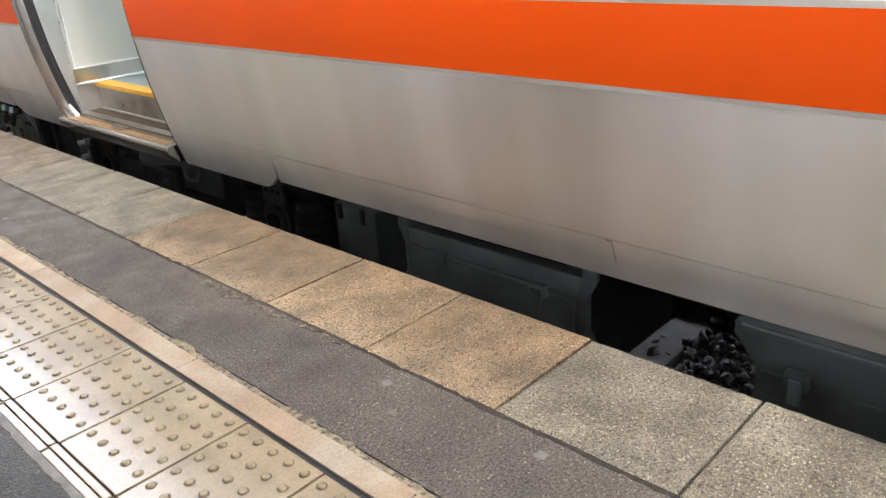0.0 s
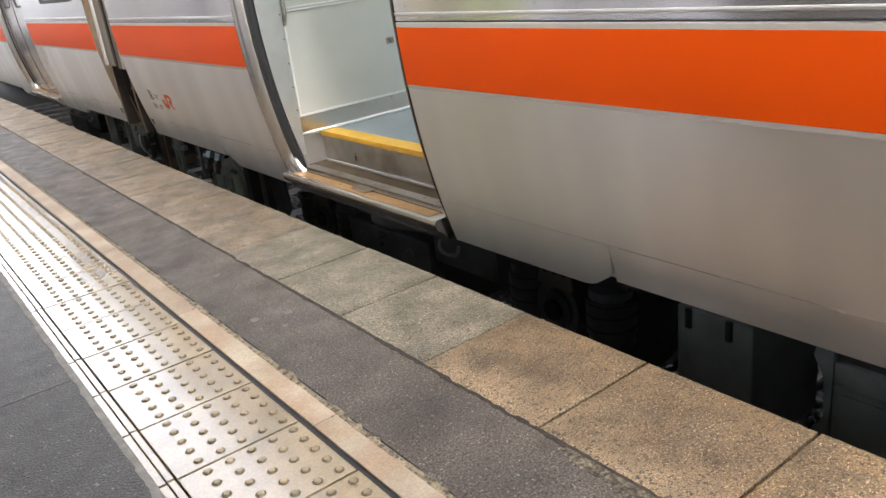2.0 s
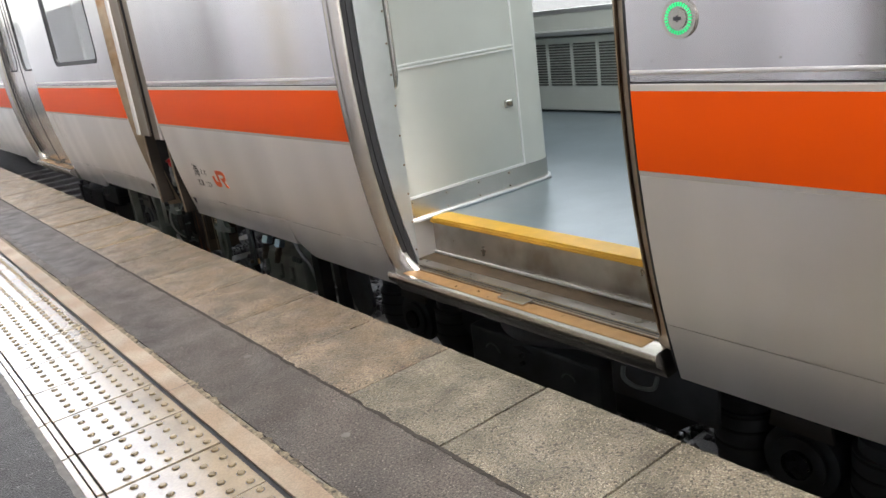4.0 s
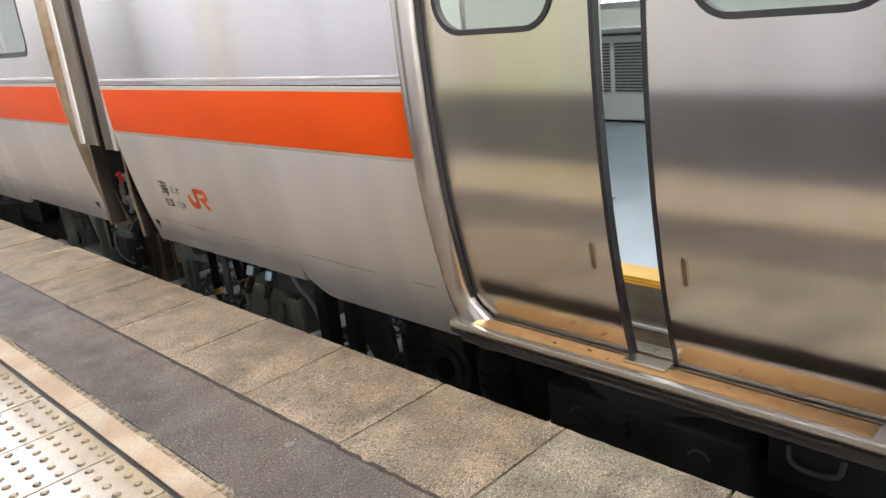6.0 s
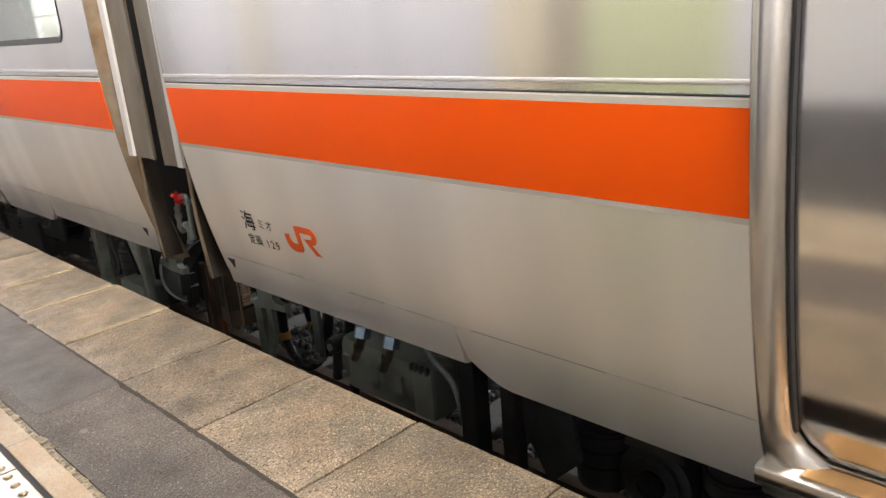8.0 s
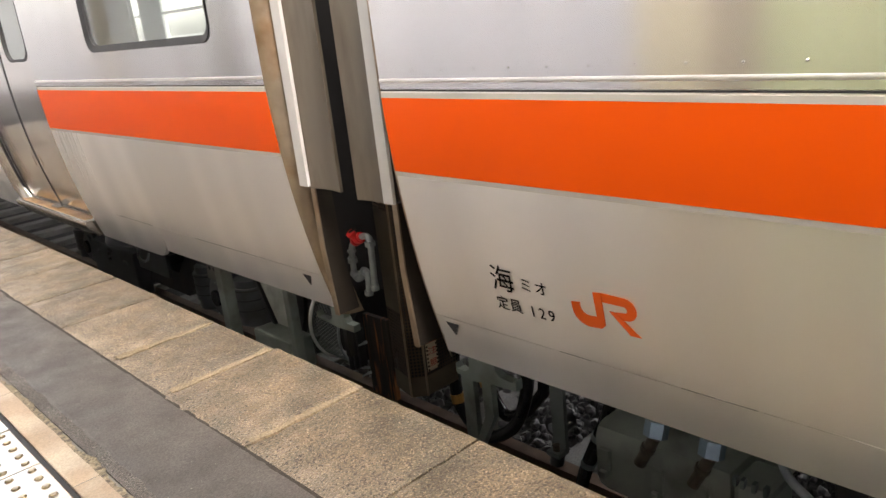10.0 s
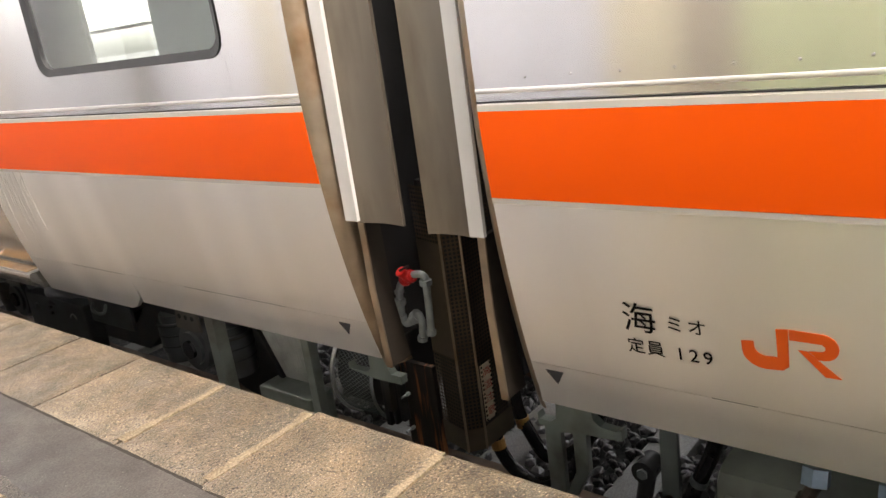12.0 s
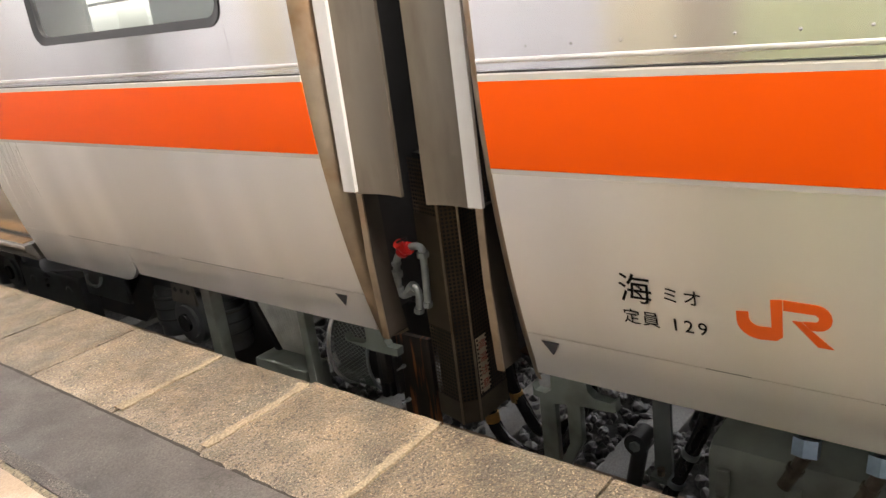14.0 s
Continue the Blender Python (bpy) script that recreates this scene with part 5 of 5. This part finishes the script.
def car_rear():
    """The next car along, beyond the gangway."""
    car = thing("railcar", "coupled stainless steel railcar with orange stripe and shut door", "railcar")
    end, y0, y1 = 7.918, 10.24, 11.62
    lower_side(car, end, y0, deep=(y0, 9.312))
    lower_side(car, y1, 26.0, deep=(y1, 12.5))
    stripes(car, end, y0 - 0.001)
    stripes(car, y1 + 0.001, 26.0)
    win = (8.205, 9.365, 1.060, 1.80)
    car_side(car, end, y0, 0.916, 2.42, (win,))
    window_in(car, *win)
    more = [(13.0, 14.6, 1.085, 1.80), (15.2, 16.8, 1.085, 1.80)]
    car_side(car, y1, 26.0, 0.916, 2.42, more)
    for w in more:
        window_in(car, *w)
    door_frame(car, y0, y1)
    door_leaf(car, 10.93, 1)
    door_leaf(car, 10.93, -1)
    shell(car, end, 26.0, end + 0.06)
    far_side(car, end, 26.0, ((8.2, 9.4), (10.3, 11.6), (13.0, 14.6), (15.2, 16.8)))
    lining(car, ((end + 0.09, 8.2), (9.4, y0), (y1, 12.9)))
    triangle_mark(car, 8.025)
    mark_lines(car, ((8.3, 8.9, 0.2255), (9.35, 9.8, 0.2255)))
    part("sole_bar", boxes((1.93, 2.02, end + 0.05, 9.28, 0.09, 0.20), (1.98, 2.05, 9.28, 12.5, 0.0, 0.09)), UNDER_DARK, car, "dark sole bar behind the skirt")
    bogie(car, 10.71)
    end_corner(car, end, -1)
    # drop pipes with the red valve
    x = 1.915
    pipe = part("drain_pipe", tube([(x, 7.79, 0.362), (x, 7.762, 0.368), (x, 7.746, 0.362), (x, 7.742, 0.345), (x, 7.745, 0.26), (x, 7.750, 0.178)], 0.0115, 10, 5), PIPE, car, "grey galvanised drain pipes", smooth=True)
    part("drain_pipe", tube([(x, 7.83, 0.342), (x, 7.848, 0.322), (x, 7.858, 0.295), (x, 7.861, 0.25), (x, 7.862, 0.212), (x, 7.852, 0.197), (x, 7.835, 0.198), (x, 7.800, 0.226), (x, 7.785, 0.222), (x, 7.782, 0.20), (x, 7.789, 0.150)], 0.0115, 10, 4), PIPE, car, smooth=True)
    for p, q, r in (((x, 7.743, 0.335), (x, 7.7425, 0.352), 0.019), ((x, 7.751, 0.172), (x, 7.749, 0.188), 0.0155), ((x, 7.857, 0.294), (x, 7.8585, 0.306), 0.0155), ((x, 7.861, 0.255), (x, 7.860, 0.274), 0.018),
                    ((x, 7.862, 0.205), (x, 7.8615, 0.220), 0.0155), ((x, 7.812, 0.217), (x, 7.795, 0.231), 0.021), ((x, 7.826, 0.205), (x, 7.818, 0.212), 0.0155), ((x, 7.791, 0.146), (x, 7.788, 0.160), 0.0165)):
        part("pipe_union", rods((p, q, r), seg=8), PIPE, pipe)
    part("pipe_clip", boxes((x - 0.004, x + 0.02, 7.868, 7.882, 0.255, 0.275), bevel=0.002), PIPE, pipe)
    valve = part("stop_valve", rods(((x, 7.836, 0.338), (x, 7.788, 0.363), 0.016), ((x, 7.828, 0.341), (x, 7.820, 0.346), 0.021), ((x, 7.804, 0.354), (x, 7.796, 0.359), 0.021), ((x - 0.004, 7.812, 0.35), (x - 0.022, 7.814, 0.376), 0.013), ((x - 0.02, 7.814, 0.372), (x - 0.026, 7.8145, 0.380), 0.017), seg=12), RED, car, "red stop valve on the drain pipe", smooth=40)
    part("valve_lever", boxes((x - 0.03, x - 0.024, 7.770, 7.818, 0.382, 0.389), bevel=0.002, m=Matrix.Translation((0, 7.81, 0.385)) @ Matrix.Rotation(radians(-25), 4, "X") @ Matrix.Translation((0, -7.81, -0.385))), BLACK_END, valve)
    # rust-streaked plate under the gangway
    part("rust_plate", boxes((2.055, 2.075, 7.900, 8.050, -0.38, -0.035)), RUST, car, "soot-black plate with rust streaks")
    # step bracket and posts
    part("step_bracket", extrude_poly([(1.905, y, z) for y, z in ((8.144, 0.006), (8.132, -0.014), (8.060, -0.012), (8.040, 0.0), (8.040, 0.09), (7.957, 0.09), (7.957, 0.018), (7.945, 0.0), (7.902, 0.0), (7.904, -0.028), (8.02, -0.030), (8.144, -0.016))], (0.03, 0, 0)), BRACKET, car, "pale grey-green coupling step bracket")
    part("bracket_leg", boxes((1.925, 1.95, 7.985, 8.01, -0.16, -0.02), bevel=0.003), UNDER_DARK, car)
    part("hanger_post", boxes((1.90, 1.94, 8.335, 8.375, -0.33, 0.095), bevel=0.004), BRACKET, car, "pale grey-green hanger post")
    part("hanger_post", boxes((1.90, 1.955, 8.905, 8.965, -0.36, 0.095), bevel=0.004), BRACKET, car, "pale grey-green hanger post")
    part("foot_board", boxes((1.90, 2.02, 8.39, 8.69, -0.34, -0.195), bevel=0.012), BRACKET, car, "flat grey-green foot board")
    # pleated bellows: wide at the top, drawn together at the foot
    n = 15
    for k in range(n):
        ya, za = 8.475 + 0.33 * k / n, 8.470 + 0.13 * k / n
        wa, wb = 0.33 / n * 0.5, 0.13 / n * 0.5
        bm = bmesh.new()
        top = [bm.verts.new(p) for p in ((2.007, ya, 0.10), (2.004, ya, 0.10), (1.998, ya + wa, 0.10), (2.007, ya + wa, 0.10))]
        low = [bm.verts.new(p) for p in ((2.007, za, -0.26), (2.004, za, -0.26), (1.998, za + wb, -0.26), (2.007, za + wb, -0.26))]
        for q in range(4):
            bm.faces.new((top[q], top[(q + 1) % 4], low[(q + 1) % 4], low[q]))
        bm.faces.new(top)
        bm.faces.new(low[::-1])
        part("bellows_pleat", bm, BELLOWS, car)
    # Black sheet behind the pleats stands in for shade in the valleys.
    part("bellows_back", extrude_poly([(2.008, y, z) for y, z in ((8.47, 0.11), (8.81, 0.11), (8.61, -0.27), (8.465, -0.27))], (0.01, 0, 0)), BLACK_END, car)
    part("bellows_strap", extrude_poly([(1.985, y, z) for y, z in ((8.82, 0.09), (8.795, 0.09), (8.60, -0.26), (8.625, -0.26))], (0.05, 0, 0)), UNDER_DARK, car)
    # round wire cage over the drive end, its wires crossing on the curved front
    cx, cz, cr = 2.175, -0.14, 0.19
    bm = bmesh.new()
    for k in range(-14, 44):
        for s in (-1, 1):
            pts = []
            for i in range(9):
                u = i / 8
                a = radians(75 + 4.6 * k + s * 40 * (u - 0.5))
                if 70 <= math.degrees(a) <= 255:
                    pts.append((cx + cr * math.cos(a), 8.135 + 0.195 * u, cz + cr * math.sin(a)))
            for p, q in zip(pts, pts[1:]):
                rod(bm, p, q, 0.0013, 3)
    part("wire_mesh", bm, UNDER, car, "wire mesh guard")
    for y, r, material in ((8.333, 0.008, INNER_TRIM), (8.133, 0.006, PIPE)):
        ring = [(cx + (cr + 0.004) * math.cos(a), y, cz + (cr + 0.004) * math.sin(a)) for a in np.linspace(radians(70), radians(255), 16)]
        part("mesh_rim", tube(ring, r, 8, 2), material, car, "bright bent rim", smooth=True)
    part("mesh_drum", rods(((cx, 8.09, cz), (cx, 8.345, cz), 0.155), seg=28), BLACK_END, car, smooth=40)
    part("hook_plate", boxes((1.98, 2.01, 8.06, 8.085, -0.26, -0.04), (1.97, 2.0, 7.98, 8.0, -0.22, -0.06), (1.97, 2.0, 8.02, 8.035, -0.24, -0.07), bevel=0.004), UNDER_DARK, car)
    for z in (-0.12, -0.25):
        part("hook_bolt", rods(((1.985, 7.972, z), (2.0, 7.972, z), 0.007), ((1.96, 7.972, z), (1.985, 7.972, z), 0.004), seg=8), PIPE, car)
    pale_drips(car, 9.75, 10.2, 3)
    car.location.z = 0.014
    return car


def build_gangway():
    g = thing("gangway_bellows", "black folded gangway bellows between the two cars", "gangway")
    bm = bmesh.new()
    for k in range(6):
        y = 7.40 + k * 0.075
        for b in ((2.32, 2.36, y, y + 0.04, 0.30, 2.3), (3.92, 3.96, y, y + 0.04, 0.30, 2.3), (2.32, 3.96, y, y + 0.04, 2.26, 2.3)):
            bmesh.ops.create_cube(bm, size=1, matrix=Matrix.Translation(((b[0] + b[1]) / 2, (b[2] + b[3]) / 2, (b[4] + b[5]) / 2)) @ Matrix.Diagonal((b[1] - b[0], b[3] - b[2], b[5] - b[4], 1)))
    part("fold", bm, RUBBER, g)
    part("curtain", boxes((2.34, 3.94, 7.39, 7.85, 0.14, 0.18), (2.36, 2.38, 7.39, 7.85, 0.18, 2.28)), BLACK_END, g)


def interior_lamps():
    """Ceiling tubes inside the cars."""
    for x, y, length, power in ((2.45, 4.42, 1.25, 2.6), (3.75, 5.0, 4.0, 4.8), (3.15, 1.5, 2.5, 3.75), (3.15, 9.6, 3.0, 4.5)):
        li = bpy.data.lights.new("car_ceiling_lamp", "AREA")
        li.shape, li.size, li.size_y, li.energy, li.color = "RECTANGLE", 0.2, length, power, (0.93, 0.98, 1.0)
        ob = new("car_ceiling_lamp", li)
        ob.matrix_world = look((x, y, 2.34), (x, y, 0), 0)


build_ground()
build_track()
build_canopy()
front = car_front()
rear = car_rear()
build_gangway()
interior_lamps()
build_strips()
build_slabs()
build_tiles()


def motions():
    # gap between the leaves' meeting edges, halved, against time
    shut = ((0.0, 0.638), (3.7, 0.638), (4.3, 0.63), (4.8, 0.42), (5.2, 0.20), (5.5, 0.105), (5.8, 0.074), (6.5, 0.034), (6.8, 0.012), (7.0, 0.0), (14.0, 0.0))
    for leaf, s in LEAVES:
        walk(leaf, [(t, pose(0, s * d, 0)) for t, d in shut])


motions()
